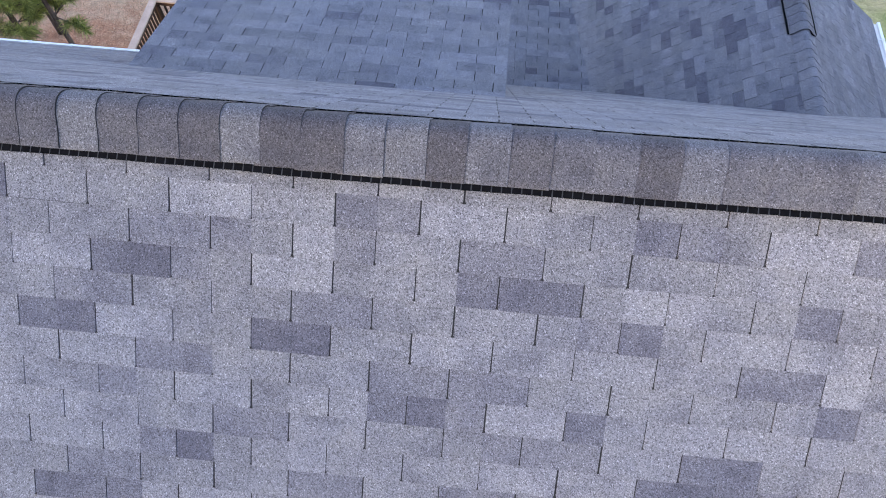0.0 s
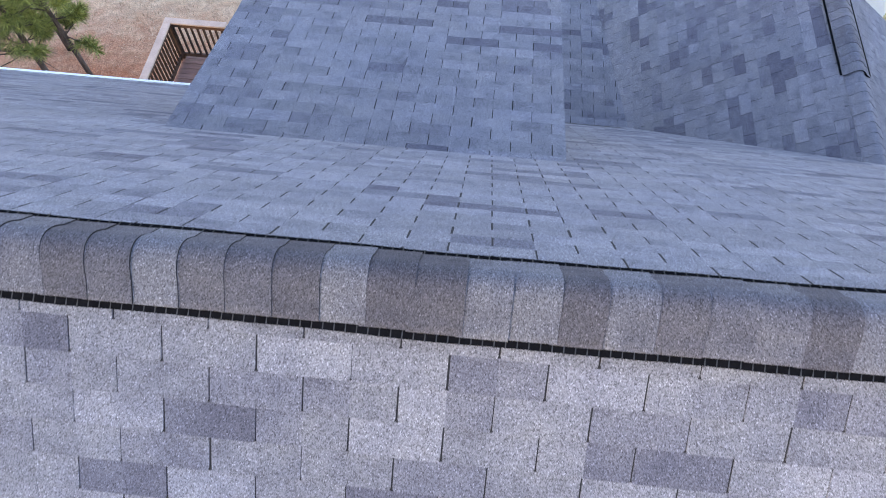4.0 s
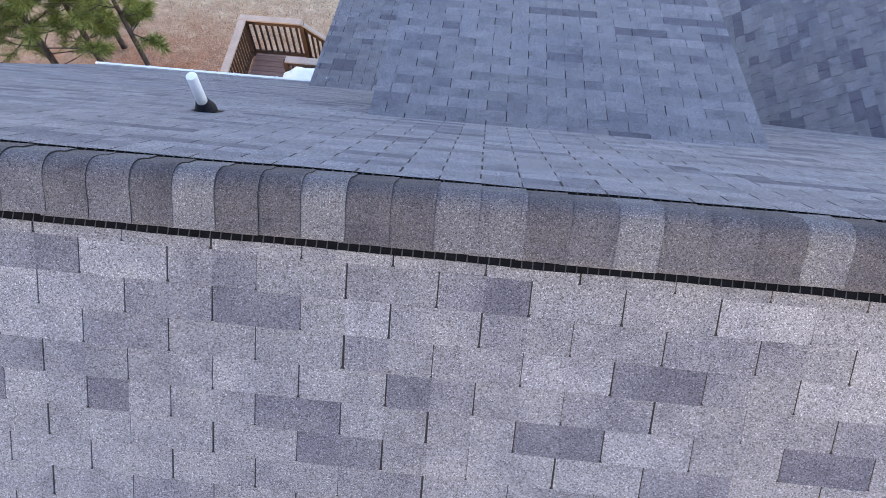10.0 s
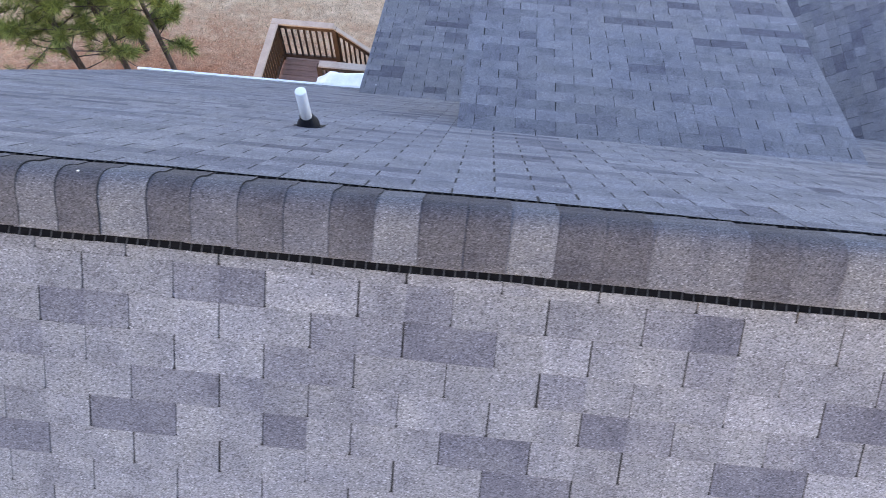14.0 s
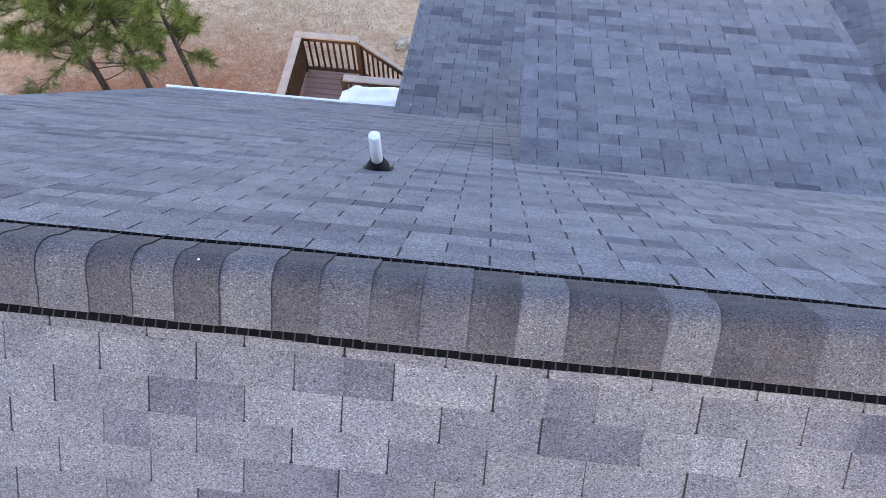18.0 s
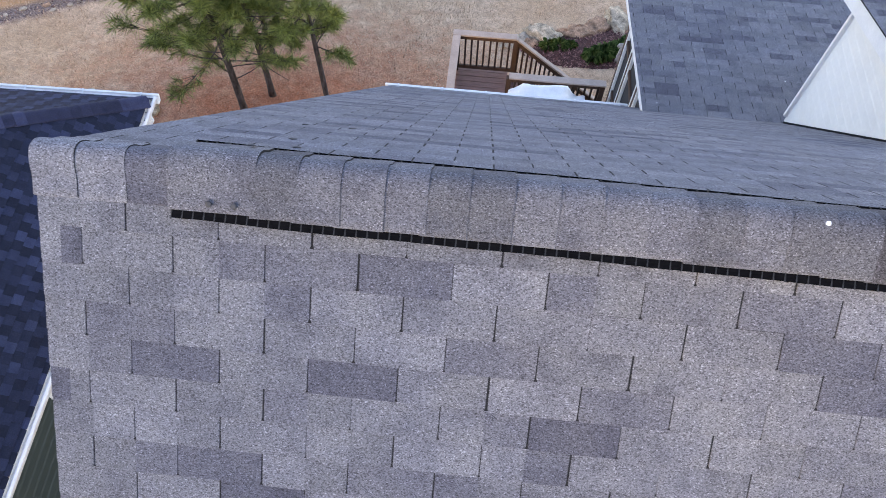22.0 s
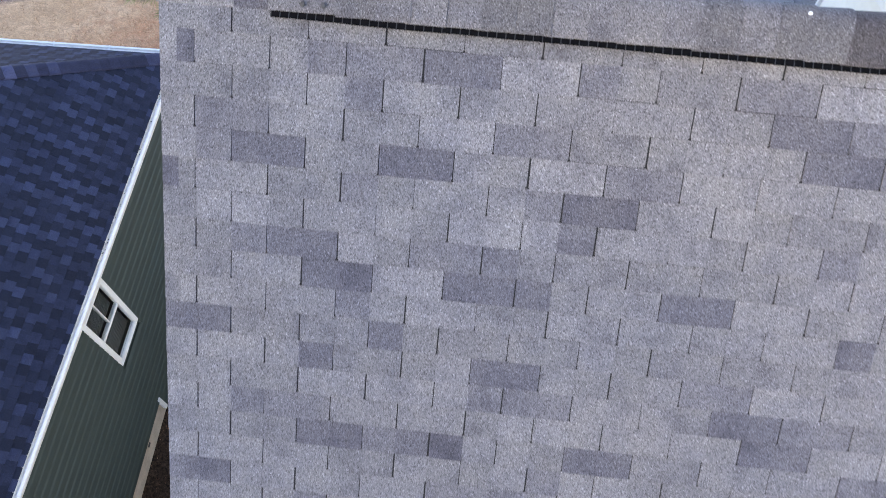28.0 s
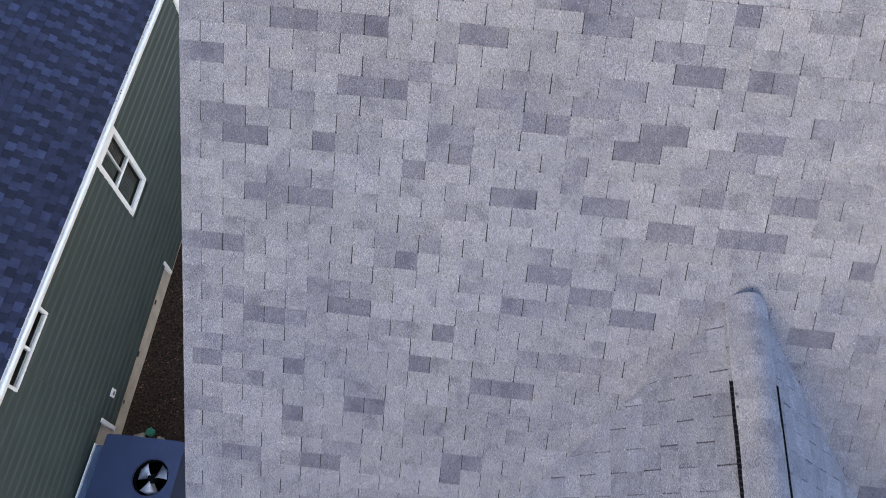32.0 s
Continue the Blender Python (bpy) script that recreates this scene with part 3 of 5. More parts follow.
# flatter roof piece between the dormer and the rear wing
CRICK_K, CRICK_C = 0.10, 5.40
y_top = (RIDGE_Z - CRICK_C) / (KR - CRICK_K)
m_cri, nc = tilt_axes(CRICK_K, CRICK_C, y_top)
lc = (PORCH_END - y_top) * nc


def cricket_span(v):
    p = m_cri @ Vector((0, v, 0))
    return 0.9, WING_X - (WING_Z - p.z) / WING_K if p.y < WING_END else 2.42


cricket = deck_slab("valley_roof", house, m_cri, ((0.9, -0.02), (cricket_span(0)[1] + 0.02, -0.02), (cricket_span(lc - 0.6)[1] + 0.02, lc - 0.6), (2.42, lc - 0.55), (2.42, lc), (0.9, lc)), "nearly flat roof piece beside the rear wing", 0.02)
shingle_field(cricket, m_cri, -0.01, lc, cricket_span, 19, M_TAB, M_TABS, 0.7, single=lambda u, k: True)

# rear wing: west and east slopes
nw = math.hypot(1, WING_K)
m_wing = slope_axes((WING_X, 0, WING_Z), (0, 1, 0), (-1 / nw, 0, -WING_K / nw))


def wing_span(v):
    p = m_wing @ Vector((0, v, 0))
    start = (RIDGE_Z - p.z) / KR if p.z > CRICK_C - CRICK_K * y_top else (CRICK_C - p.z) / CRICK_K - 0.35
    return start, WING_END


WING_V = 3.0
wing_w = deck_slab("wing_roof", house, m_wing, ((3.45, 0.02), (WING_END, 0.02), (WING_END, 2.99), (4.95, 2.56)), "west slope of the rear wing, grey shingles", 0.02)
shingle_field(wing_w, m_wing, 0.07, WING_V, wing_span, 15, M_TAB, M_TABS, 0.2, single=lambda u, k: True, dark=0.27)
ne = math.hypot(1, WING_KE)
m_wing_e = slope_axes((WING_X, 0, WING_Z), (0, 1, 0), (1 / ne, 0, -WING_KE / ne))
WING_EV = 2.0


def wing_e_span(v):
    return (RIDGE_Z - (m_wing_e @ Vector((0, v, 0))).z) / KR, 6.3


wing_e = deck_slab("wing_roof", house, m_wing_e, ((3.5, 0.02), (6.3, 0.02), (6.3, WING_EV), (4.6, WING_EV)), "east slope of the rear wing, grey shingles", 0.02)
shingle_field(wing_e, m_wing_e, 0.07, WING_EV, wing_e_span, 16, M_TAB, M_TABS, 0.1, single=lambda u, k: True)

# small front gable low on the front slope
ng = math.hypot(1, FG_K)
for side, seed, lab in ((-1, 17, "west slope of the small front gable, grey shingles"), (1, 18, "east slope of the small front gable, grey shingles")):
    m_fg = slope_axes((FG_X, 0, FG_Z), (0, -1, 0), (side / ng, 0, -FG_K / ng))

    def fg_span(v, m_fg=m_fg):
        return RIDGE_Z - (m_fg @ Vector((0, v, 0))).z - 0.0, 6.4

    fg = deck_slab("front_gable_roof", house, m_fg, ((2.45, 0.02), (6.4, 0.02), (6.4, 3.0), (4.5, 3.0)), lab, 0.02)
    shingle_field(fg, m_fg, 0.07, 3.0, fg_span, seed, M_TAB, M_TABS, 0.3, single=lambda u, k: k < 14, dark=0.001)


# ---- ridge caps and ridge vents ----
def cap_profile(half, rise, k1, k2, thick):
    """Cross-section of a bent cap shingle over a ridge with slopes k1, k2; outer points then inner ones."""
    pts = []
    for side, k in ((-1, k1), (1, k2)):
        n = math.hypot(1, k)
        nx, nz = side * k / n, 1 / n
        run = [(side * s / n + nx * rise, -s * k / n + nz * rise) for s in (half, half * 0.8, half * 0.6)]
        pts.append(run)
    left, right = pts[0], pts[1][::-1]
    a, b = left[-1], right[0]
    top = (0.0, rise + 0.064)
    arc = []
    for i in range(1, 12):
        t = i / 12
        arc.append(((1 - t) ** 2 * a[0] + 2 * t * (1 - t) * top[0] + t * t * b[0], (1 - t) ** 2 * a[1] + 2 * t * (1 - t) * top[1] + t * t * b[1]))
    outer = left + arc + right
    inner = [(x * 0.985, z - thick) for x, z in outer]
    return outer, inner


def cap_mesh(half, rise, k1, k2, length, mat, step=0.006, flip=False, tone=0.6):
    outer, inner = cap_profile(half, rise, k1, k2, 0.004)
    n = len(outer)
    near, far = (length, 0) if flip else (0, length)
    vs = [(near, x, z + step) for x, z in outer] + [(far, x, z) for x, z in outer] + [(near, x, z) for x, z in inner] + [(far, x, z - 0.003) for x, z in inner]
    fs = [(i, n + i, n + i + 1, i + 1) for i in range(n - 1)]
    vs += vs[:n]
    fs += [(2 * n + i, 4 * n + i, 4 * n + i + 1, 2 * n + i + 1) for i in range(n - 1)]
    fs += [(0, 2 * n, 3 * n, n), (2 * n - 1, 4 * n - 1, 3 * n - 1, n - 1)]
    if flip:
        fs = [f[::-1] for f in fs]
    me = mesh_of("cap_shingle", vs, fs, mat, tones=[tone] * len(fs))
    me.polygons.foreach_set("use_smooth", [i < n - 1 for i in range(len(me.polygons))])
    me.materials.append(M_UNDER)  # dark cut edge
    me.polygons.foreach_set("material_index", [int(n - 1 <= i < 2 * n - 2) for i in range(len(me.polygons))])
    return me


def ridge_line(parent, m, pieces, vent_from, vent_to, k1, k2, mat, seed, half=0.152, low=0.007, name="cap_shingle", step=0.005, sway=lambda x: (0.0, 0.0), flip=False):
    """Cap shingles along local x of m, on a black vent between vent_from and vent_to. pieces: where each begins and ends, and its tone."""
    rng = random.Random(seed)
    for x, x1, tone in pieces:
        up = vent_from < x1 - 0.02 and x <= vent_to
        me = cap_mesh(half + rng.uniform(-0.0014, 0.0014) * (1 if up else 2), 0.030 if up else low, k1, k2, x1 - x + 0.02, mat if up else M_TAB, step, flip, tone)
        add(name, me, parent, "", m @ Matrix.Translation((x, sway(x)[0] + rng.uniform(-0.0012, 0.0012), sway(x)[1] + rng.uniform(-0.0008, 0.0008))))
    # vent: a black strip each side with upright ribs
    for side, k in ((-1, k1), (1, k2)):
        n = math.hypot(1, k)
        d, w = Vector((0, side / n, -k / n)), Vector((0, side * k / n, 1 / n))
        rng2 = random.Random(seed + side)
        vs, fs, grey = [], [], []
        x = vent_from
        while x < vent_to:
            lip = half + 0.023 + rng2.uniform(-0.0006, 0.0006)
            # one open cell: a thin upright rib, and the lid that runs on to the next one
            rib = [(x0, s, h) for x0 in (x, x + 0.0042) for s, h in ((half * 0.6, 0.003), (lip - 0.003, 0.003), (lip + 0.001, 0.0365), (half - 0.012, 0.0235))]
            lid = [(x0, s, h) for x0 in (x + 0.0042, x + 0.0345) for s, h in ((half * 0.6, 0.019), (lip - 0.001, 0.032), (lip, 0.035), (half - 0.012, 0.022))]
            for q in (rib, lid):
                b = len(vs)
                vs += [Vector((x0, *sway(x0))) + d * s + w * h for x0, s, h in q]
                fs += [tuple(b + i for i in f) for f in ((0, 1, 2, 3), (7, 6, 5, 4), (1, 5, 6, 2), (3, 2, 6, 7), (0, 4, 5, 1), (0, 3, 7, 4))]
                grey += [0, 0, int(q is rib), int(q is rib), 0, 0]
            x += 0.0345
        back = [(x0, s, h) for x0 in (vent_from + 0.05 * i for i in range(int((vent_to - vent_from) / 0.05) + 1)) for s, h in ((half - 0.004, 0.002), (half - 0.002, 0.026))]
        b = len(vs)
        vs += [Vector((x0, *sway(x0))) + d * s + w * h for x0, s, h in back]
        fs += [(b + 2 * i, b + 2 * i + 2, b + 2 * i + 3, b + 2 * i + 1) for i in range(len(back) // 2 - 1)]
        me = mesh_of("ridge_vent", vs, fs, M_VENT)
        me.materials.append(M_RIB)  # paler rib ends, with their highlight painted in
        me.polygons.foreach_set("material_index", grey + [0] * (len(fs) - len(grey)))
        add("ridge_vent", me, parent, "black ribbed plastic ridge vent strip", m)


ridge = empty("ridge_cap")
ridge.parent = house
ridge["label"] = "overlapping grey cap shingles over a black ridge vent"
m_ridge = Matrix.Translation((RAKE_X - 0.01, 0, RIDGE_Z))


def ridge_sway(x):
    """The cap row wanders a little off the ridge and sags along its middle."""
    k = float(np.interp(x + RAKE_X, (-6.1, -5.4, -4.4, -3.8, -0.5, 0.6, 1.4, 2.2), (0.0, 0.35, 0.6, 1.0, 0.95, 0.9, 0.62, 0.05)))
    wave = 0.0022 * math.sin(x * 5.1) + 0.0016 * math.sin(x * 11.3 + 1.0)
    return -0.018 * k + wave, -0.006 * k - wave * 0.4


def even_pieces(length, piece, seed):
    rng = random.Random(seed)
    return [(i * piece, (i + 1) * piece, rng.choice((0.05, 0.25, 0.5, 0.7, 0.9))) for i in range(int(length / piece))]


# the caps were laid by hand: their laps lie 12 to 15 cm apart
CAP_LAPS = (-6.36, -6.20, -6.04, -5.78, -5.647, -5.514, -5.378, -5.247, -5.12, -4.984, -4.848, -4.716, -4.577, -4.44, -4.303, -4.165, -4.031, -3.899,
            -3.763, -3.617, -3.484, -3.332, -3.193, -3.04, -2.907, -2.781, -2.647, -2.495, -2.357, -2.209, -2.066, -1.925, -1.787, -1.65, -1.51, -1.375,
            -1.232, -1.09, -0.951, -0.813, -0.667, -0.529, -0.388, -0.247, -0.104, 0.04, 0.185, 0.325, 0.467, 0.617, 0.754, 0.898, 1.034, 1.18, 1.322)
CAP_DROPS = "wwdw" + "lwwwllwwwwlwll" + "DDmmdmDmDlDmdmDlDDlDDmmDdlddDlDDllDldmmDlmmml" + "dmDlmdlmDmldmlDm"
laps = [RAKE_X - 0.01, *CAP_LAPS]
while laps[-1] < EAST_X:
    laps.append(laps[-1] + 0.143)
caps_main = [(a - m_ridge.translation.x, b - m_ridge.translation.x, {"D": 0.02, "d": 0.12, "m": 0.42, "l": 0.75, "w": 1.0}[CAP_DROPS[i % len(CAP_DROPS)]]) for i, (a, b) in enumerate(zip(laps, laps[1:]))]
ridge_line(ridge, m_ridge, caps_main, -6.02 - RAKE_X, EAST_X - RAKE_X, 1.0, 1.0, M_CAP, 3, half=0.160, step=0.0066, sway=ridge_sway, flip=True)
wing_ridge = empty("ridge_cap")
wing_ridge.parent = house
ridge_line(wing_ridge, Matrix.Translation((WING_X, 3.46, WING_Z)) @ pose(0, 0, 0, 0, 0, 90), [(a, b, 0.7 + 0.3 * t) for a, b, t in even_pieces(WING_END - 3.46, 0.135, 4)], 1.25, WING_END - 3.46, WING_KE, WING_K, M_CAP, 4)
fg_ridge = empty("ridge_cap")
fg_ridge.parent = house
ridge_line(fg_ridge, Matrix.Translation((FG_X, FG_Y + 0.03, FG_Z)) @ pose(0, 0, 0, 0, 0, -90), [(a + 0.075, b + 0.075, 0.5 + 0.4 * t) for a, b, t in even_pieces(3.9, 0.142, 5)], 0.66, 4.0, FG_K, FG_K, M_TAB, 5, 0.162, 0.036, step=0.0015)

# ---- trim, walls and fittings of the house ----
def gutter(name, a, b, parent, label, out=(0, 1, 0), hangers=0.62, size=0.095, floor=0.035):
    """An open gutter from a to b, hung on its outer side, with small hanger heads along the rim."""
    a, b, out = Vector(a), Vector(b), Vector(out).normalized()
    d = (b - a).normalized()
    sec = ((0, 0.0), (0, -size), (size * 0.75, -size), (size, -0.03), (size, 0.006), (size - 0.036, 0.006), (size - 0.036, -0.012), (size * 0.70, -floor), (0.008, -floor), (0.008, 0.0))
    n = len(sec)
    vs = [p + out * o + Vector((0, 0, h)) for p in (a, b) for o, h in sec]
    fs = [(i, (i + 1) % n, (i + 1) % n + n, i + n) for i in range(n)] + [tuple(range(n - 1, -1, -1)), tuple(range(n, 2 * n))]
    g = add(name, mesh_of(name, vs, fs, M_GUTTER), parent, label)
    k = int((b - a).length / hangers)
    for i in range(k + 1):
        p = a + d * (i + 0.3) * hangers
        if (p - a).length > (b - a).length:
            break
        bm = beam_bm(p + out * 0.02 + Vector((0, 0, -0.006)), p + out * (size - 0.02) + Vector((0, 0, 0.002)), 0.02, 0.006, 0.002)
        dot = box_bm((-0.014, -0.014, 0), (0.014, 0.014, 0.010), 0.004)
        bmesh.ops.transform(dot, matrix=Matrix.Translation(p + out * (size - 0.012) + Vector((0, 0, 0.006))), verts=dot.verts)
        part("hanger_head", dot, M_WHITE, g)
        part("gutter_hanger", bm, M_WHITE, g)
    return g


z_eave = RIDGE_Z - KR * EAVE_Y
z_front = RIDGE_Z - EAVE_Y
gutter("gutter", (RAKE_X - 0.02, EAVE_Y - 0.03, z_eave - 0.012), (PORCH_W - 0.02, EAVE_Y - 0.03, z_eave - 0.012), house, "white metal gutter along the rear eave")
gutter("gutter", (PORCH_W, PORCH_END, PORCH_C - PORCH_K * PORCH_END - 0.01), (1.2, PORCH_END, PORCH_C - PORCH_K * PORCH_END - 0.01), house, "white gutter along the porch eave")
gutter("gutter", (DORMER_W - 0.03, DORMER_END, DORMER_C - DORMER_K * DORMER_END - 0.01), (DORMER_E, DORMER_END, DORMER_C - DORMER_K * DORMER_END - 0.01), house, "white gutter at the dormer eave")
gutter("gutter", (RAKE_X, -EAVE_Y, z_front), (EAST_X, -EAVE_Y, z_front), house, "white gutter along the front eave", (0, -1, 0))
ex = WING_X + WING_EV / ne
ez = WING_Z - WING_KE * WING_EV / ne
gutter("gutter", (ex, 4.5, ez), (ex, 6.25, ez), house, "white gutter on the rear wing", (1, 0, 0))


def rake_board(a, b, parent, drop=0.14, thick=0.03, side=-1, label="white rake board"):
    a, b = Vector(a), Vector(b)
    o = Vector((side * thick, 0, 0))
    prism("rake_board", (a, b, b - Vector((0, 0, drop)), a - Vector((0, 0, drop))), o, M_WHITE, parent, label)


rake_board((RAKE_X + 0.06, 0, RIDGE_Z - 0.04), (RAKE_X + 0.06, EAVE_Y, z_eave - 0.04), house, 0.18)
rake_board((RAKE_X + 0.06, 0, RIDGE_Z - 0.04), (RAKE_X + 0.06, -EAVE_Y, z_front - 0.04), house, 0.18)
yt = (RIDGE_Z - DORMER_C) / (KR - DORMER_K)
for xx, sd in ((DORMER_W + 0.108, -1), (DORMER_E - 0.06, 1)):
    rake_board((xx, yt - 0.03, DORMER_C - DORMER_K * (yt - 0.03) - 0.016), (xx, DORMER_END + 0.09, DORMER_C - DORMER_K * (DORMER_END + 0.09) - 0.016), house, 0.235, 0.028, sd)
rake_board((PORCH_W + 0.012, 4.80, PORCH_C - PORCH_K * 4.80 - 0.004), (PORCH_W + 0.012, PORCH_END + 0.02, PORCH_C - PORCH_K * (PORCH_END + 0.02) - 0.004), house, 0.13, 0.028)

# side wall of the dormer, in lapped boards
CHEEK_X, CHEEK_Y = -1.345, 4.83


def cheek(x, side):
    wall = prism("dormer_wall", ((x, yt + 0.1, RIDGE_Z - KR * (yt + 0.1)), (x, CHEEK_Y, RIDGE_Z - KR * CHEEK_Y), (x, CHEEK_Y, DORMER_C - DORMER_K * CHEEK_Y - 0.03), (x, yt + 0.1, DORMER_C - DORMER_K * (yt + 0.1) - 0.03)), (-side * 0.10, 0, 0), M_SIDING, house, "white lapped siding on the dormer's side")
    z = RIDGE_Z - KR * CHEEK_Y + 0.05
    while z < DORMER_C - DORMER_K * 2.4 - 0.05:
        z1 = z + 0.115
        def ends(zz):
            return (RIDGE_Z - zz) / KR, min(CHEEK_Y, (DORMER_C - 0.03 - zz) / DORMER_K)
        (a0, b0), (a1, b1) = ends(z), ends(z1)
        a0, a1 = max(a0, yt) + 0.03, max(a1, yt) + 0.03
        if b1 > a1 + 0.02 or b0 > a0 + 0.02:
            b1 = max(b1, a1 + 0.01)
            am, bm_, zm = a0 + (a1 - a0) * 0.8, b0 + (b1 - b0) * 0.8, z + (z1 - z) * 0.8
            pts = [(x + side * 0.007, a0, z), (x + side * 0.007, b0, z), (x + side * 0.006, bm_, zm), (x + side * 0.006, am, zm), (x + side * 0.001, b1, z1), (x + side * 0.001, a1, z1)]
            vs = pts + [(x - side * 0.002, a0, z), (x - side * 0.002, b0, z)]
            fs = [(0, 1, 2, 3), (3, 2, 4, 5), (0, 6, 7, 1), (1, 7, 4, 2), (0, 3, 5, 6)]
            if side < 0:
                fs = [f[::-1] for f in fs]
            add("siding_board", mesh_of("siding_board", vs, fs, M_SIDING), wall)
        z = z1
    beam("corner_board", (x + side * 0.02, CHEEK_Y, RIDGE_Z - KR * CHEEK_Y + 0.14), (x + side * 0.02, CHEEK_Y, DORMER_C - DORMER_K * CHEEK_Y - 0.04), 0.06, 0.04, M_WHITE, wall, "white corner board", up=(0, 1, 0))
    # dark step flashing at the foot
    prism("flashing", ((x + side * 0.002, yt + 0.12, RIDGE_Z - KR * (yt + 0.12)), (x + side * 0.002, CHEEK_Y + 0.02, RIDGE_Z - KR * (CHEEK_Y + 0.02)), (x + side * 0.002, CHEEK_Y + 0.02, RIDGE_Z - KR * CHEEK_Y + 0.012), (x + side * 0.002, yt + 0.12, RIDGE_Z - KR * yt - 0.098)), (side * 0.026, 0, 0), M_RUBBER, wall, "dark metal flashing")


cheek(CHEEK_X, -1)
cheek(1.05, 1)
box("dormer_front_wall", (CHEEK_X + 0.02, CHEEK_Y - 0.12, 5.0), (1.03, CHEEK_Y, DORMER_C - DORMER_K * CHEEK_Y - 0.05), M_SIDING, house, "white siding", 0)

# plain outer walls under the roofs
for lo, hi, lab in (((RAKE_X + 0.3, -5.2, -0.6), (RAKE_X + 0.45, 5.05, 4.4), "west wall of cream siding"), ((EAST_X - 0.45, -5.2, -0.6), (EAST_X - 0.3, 5.05, 4.4), "east wall of cream siding"),
                    ((RAKE_X + 0.45, 5.05, -1.6), (EAST_X - 0.45, 5.18, 4.4), "rear wall of cream siding"), ((RAKE_X + 0.45, -5.2, -0.6), (EAST_X - 0.45, -5.05, 4.85), "front wall of cream siding"),
                    ((2.55, 7.15, -2.2), (6.0, 7.3, 4.9), "end wall of the rear wing")):
    box("wall", lo, hi, M_SIDING, house, lab, 0)
for x in (RAKE_X + 0.3, EAST_X - 0.45):
    prism("gable_wall", ((x, -5.2, 4.4), (x, 5.1, 4.4), (x, 0.05, 9.8), (x, -0.05, 9.8)), (0.15, 0, 0), M_SIDING, house, "gable end of cream siding")
prism("gable_wall", ((FG_X - 2.0, -6.2, 5.3), (FG_X + 2.0, -6.2, 5.3), (FG_X, -6.2, 7.5)), (0, -0.1, 0), M_SIDING, house, "small front gable of cream siding")
box("wall", (FG_X - 2.0, -6.3, -0.6), (FG_X + 2.0, -6.2, 5.3), M_SIDING, house, "wall under the small front gable", 0)
prism("gable_wall", ((2.8, 7.2, 4.9), (6.0, 7.2, 4.9), (6.0, 7.2, 5.3), (WING_X, 7.2, 6.3), (2.8, 7.2, 5.05)), (0, 0.1, 0), M_SIDING, house, "gable end of the rear wing")

# plumbing vent: white pipe in a black boot
PX, PY = -2.517, 1.456
PZ = RIDGE_Z - KR * PY
boot_bm = tube_bm([(PX, PY, PZ - 0.05), (PX, PY, PZ + 0.030), (PX, PY, PZ + 0.042), (PX, PY, PZ + 0.046), (PX, PY, PZ + 0.066), (PX, PY, PZ + 0.070), (PX, PY, PZ + 0.092), (PX, PY, PZ + 0.098)],
                  [0.070, 0.067, 0.062, 0.053, 0.051, 0.045, 0.042, 0.0335], 28)
pipe = part("vent_pipe", tube_bm([(PX, PY, PZ - 0.05), (PX, PY, PZ + 0.309), (PX, PY, PZ + 0.312), (PX, PY, PZ + 0.313)], [0.0325, 0.0325, 0.0315, 0.028], 28), M_PVC, house, "white plastic plumbing vent pipe", True)
part("pipe_boot", boot_bm, M_RUBBER, pipe, "black rubber flashing boot", True)
flash = slope_axes((PX, PY, PZ), (1, 0, 0), (0, CR, -KR * CR))
fb = box_bm((-0.082, -0.05, 0.006), (0.082, 0.090, 0.0095), 0.002)
bmesh.ops.transform(fb, matrix=flash, verts=fb.verts)
part("boot_flange", fb, M_RUBBER, pipe, "black flashing flange")

# sealed nail heads and bird droppings on the ridge
def blob(name, at, r, flat, mat, parent, axis, label, seed=1):
    bm = bmesh.new()
    bmesh.ops.create_uvsphere(bm, u_segments=12, v_segments=6, radius=1)
    for v in bm.verts:
        v.co *= 1 + 0.22 * noise.noise(v.co * 1.7 + Vector((seed * 3.1, 0, 0)))
        v.co = Vector((v.co.x * r, v.co.y * r, v.co.z * flat))
    q = Vector((0, 0, 1)).rotation_difference(Vector(axis)).to_matrix().to_4x4()
    bmesh.ops.transform(bm, matrix=Matrix.Translation(at) @ q, verts=bm.verts)
    part(name, bm, mat, parent, label, True)


def on_cap(x, s, rise=0.034):
    return (x, -s * S2 - rise * S2, RIDGE_Z - s * S2 + rise * S2)


for x in (-5.905, -5.825):
    blob("nail_head", on_cap(x, 0.128, 0.041), 0.011, 0.0035, M_NAIL, ridge, (0, -1, 1), "dark sealed nail head")
    blob("nail_head", (x, 0.128 * S2 + 0.029, RIDGE_Z - 0.128 * S2 + 0.029), 0.011, 0.0035, M_NAIL, ridge, (0, 1, 1), "dark sealed nail head")
for x, s, r in ((-4.04, 0.010, 0.010), (-2.69, -0.020, 0.0028)):
    blob("dropping", on_cap(x, s, 0.036), r, 0.004, M_DROP, ridge, (0, -0.6, 1), "small white bird dropping", int(r * 1000))

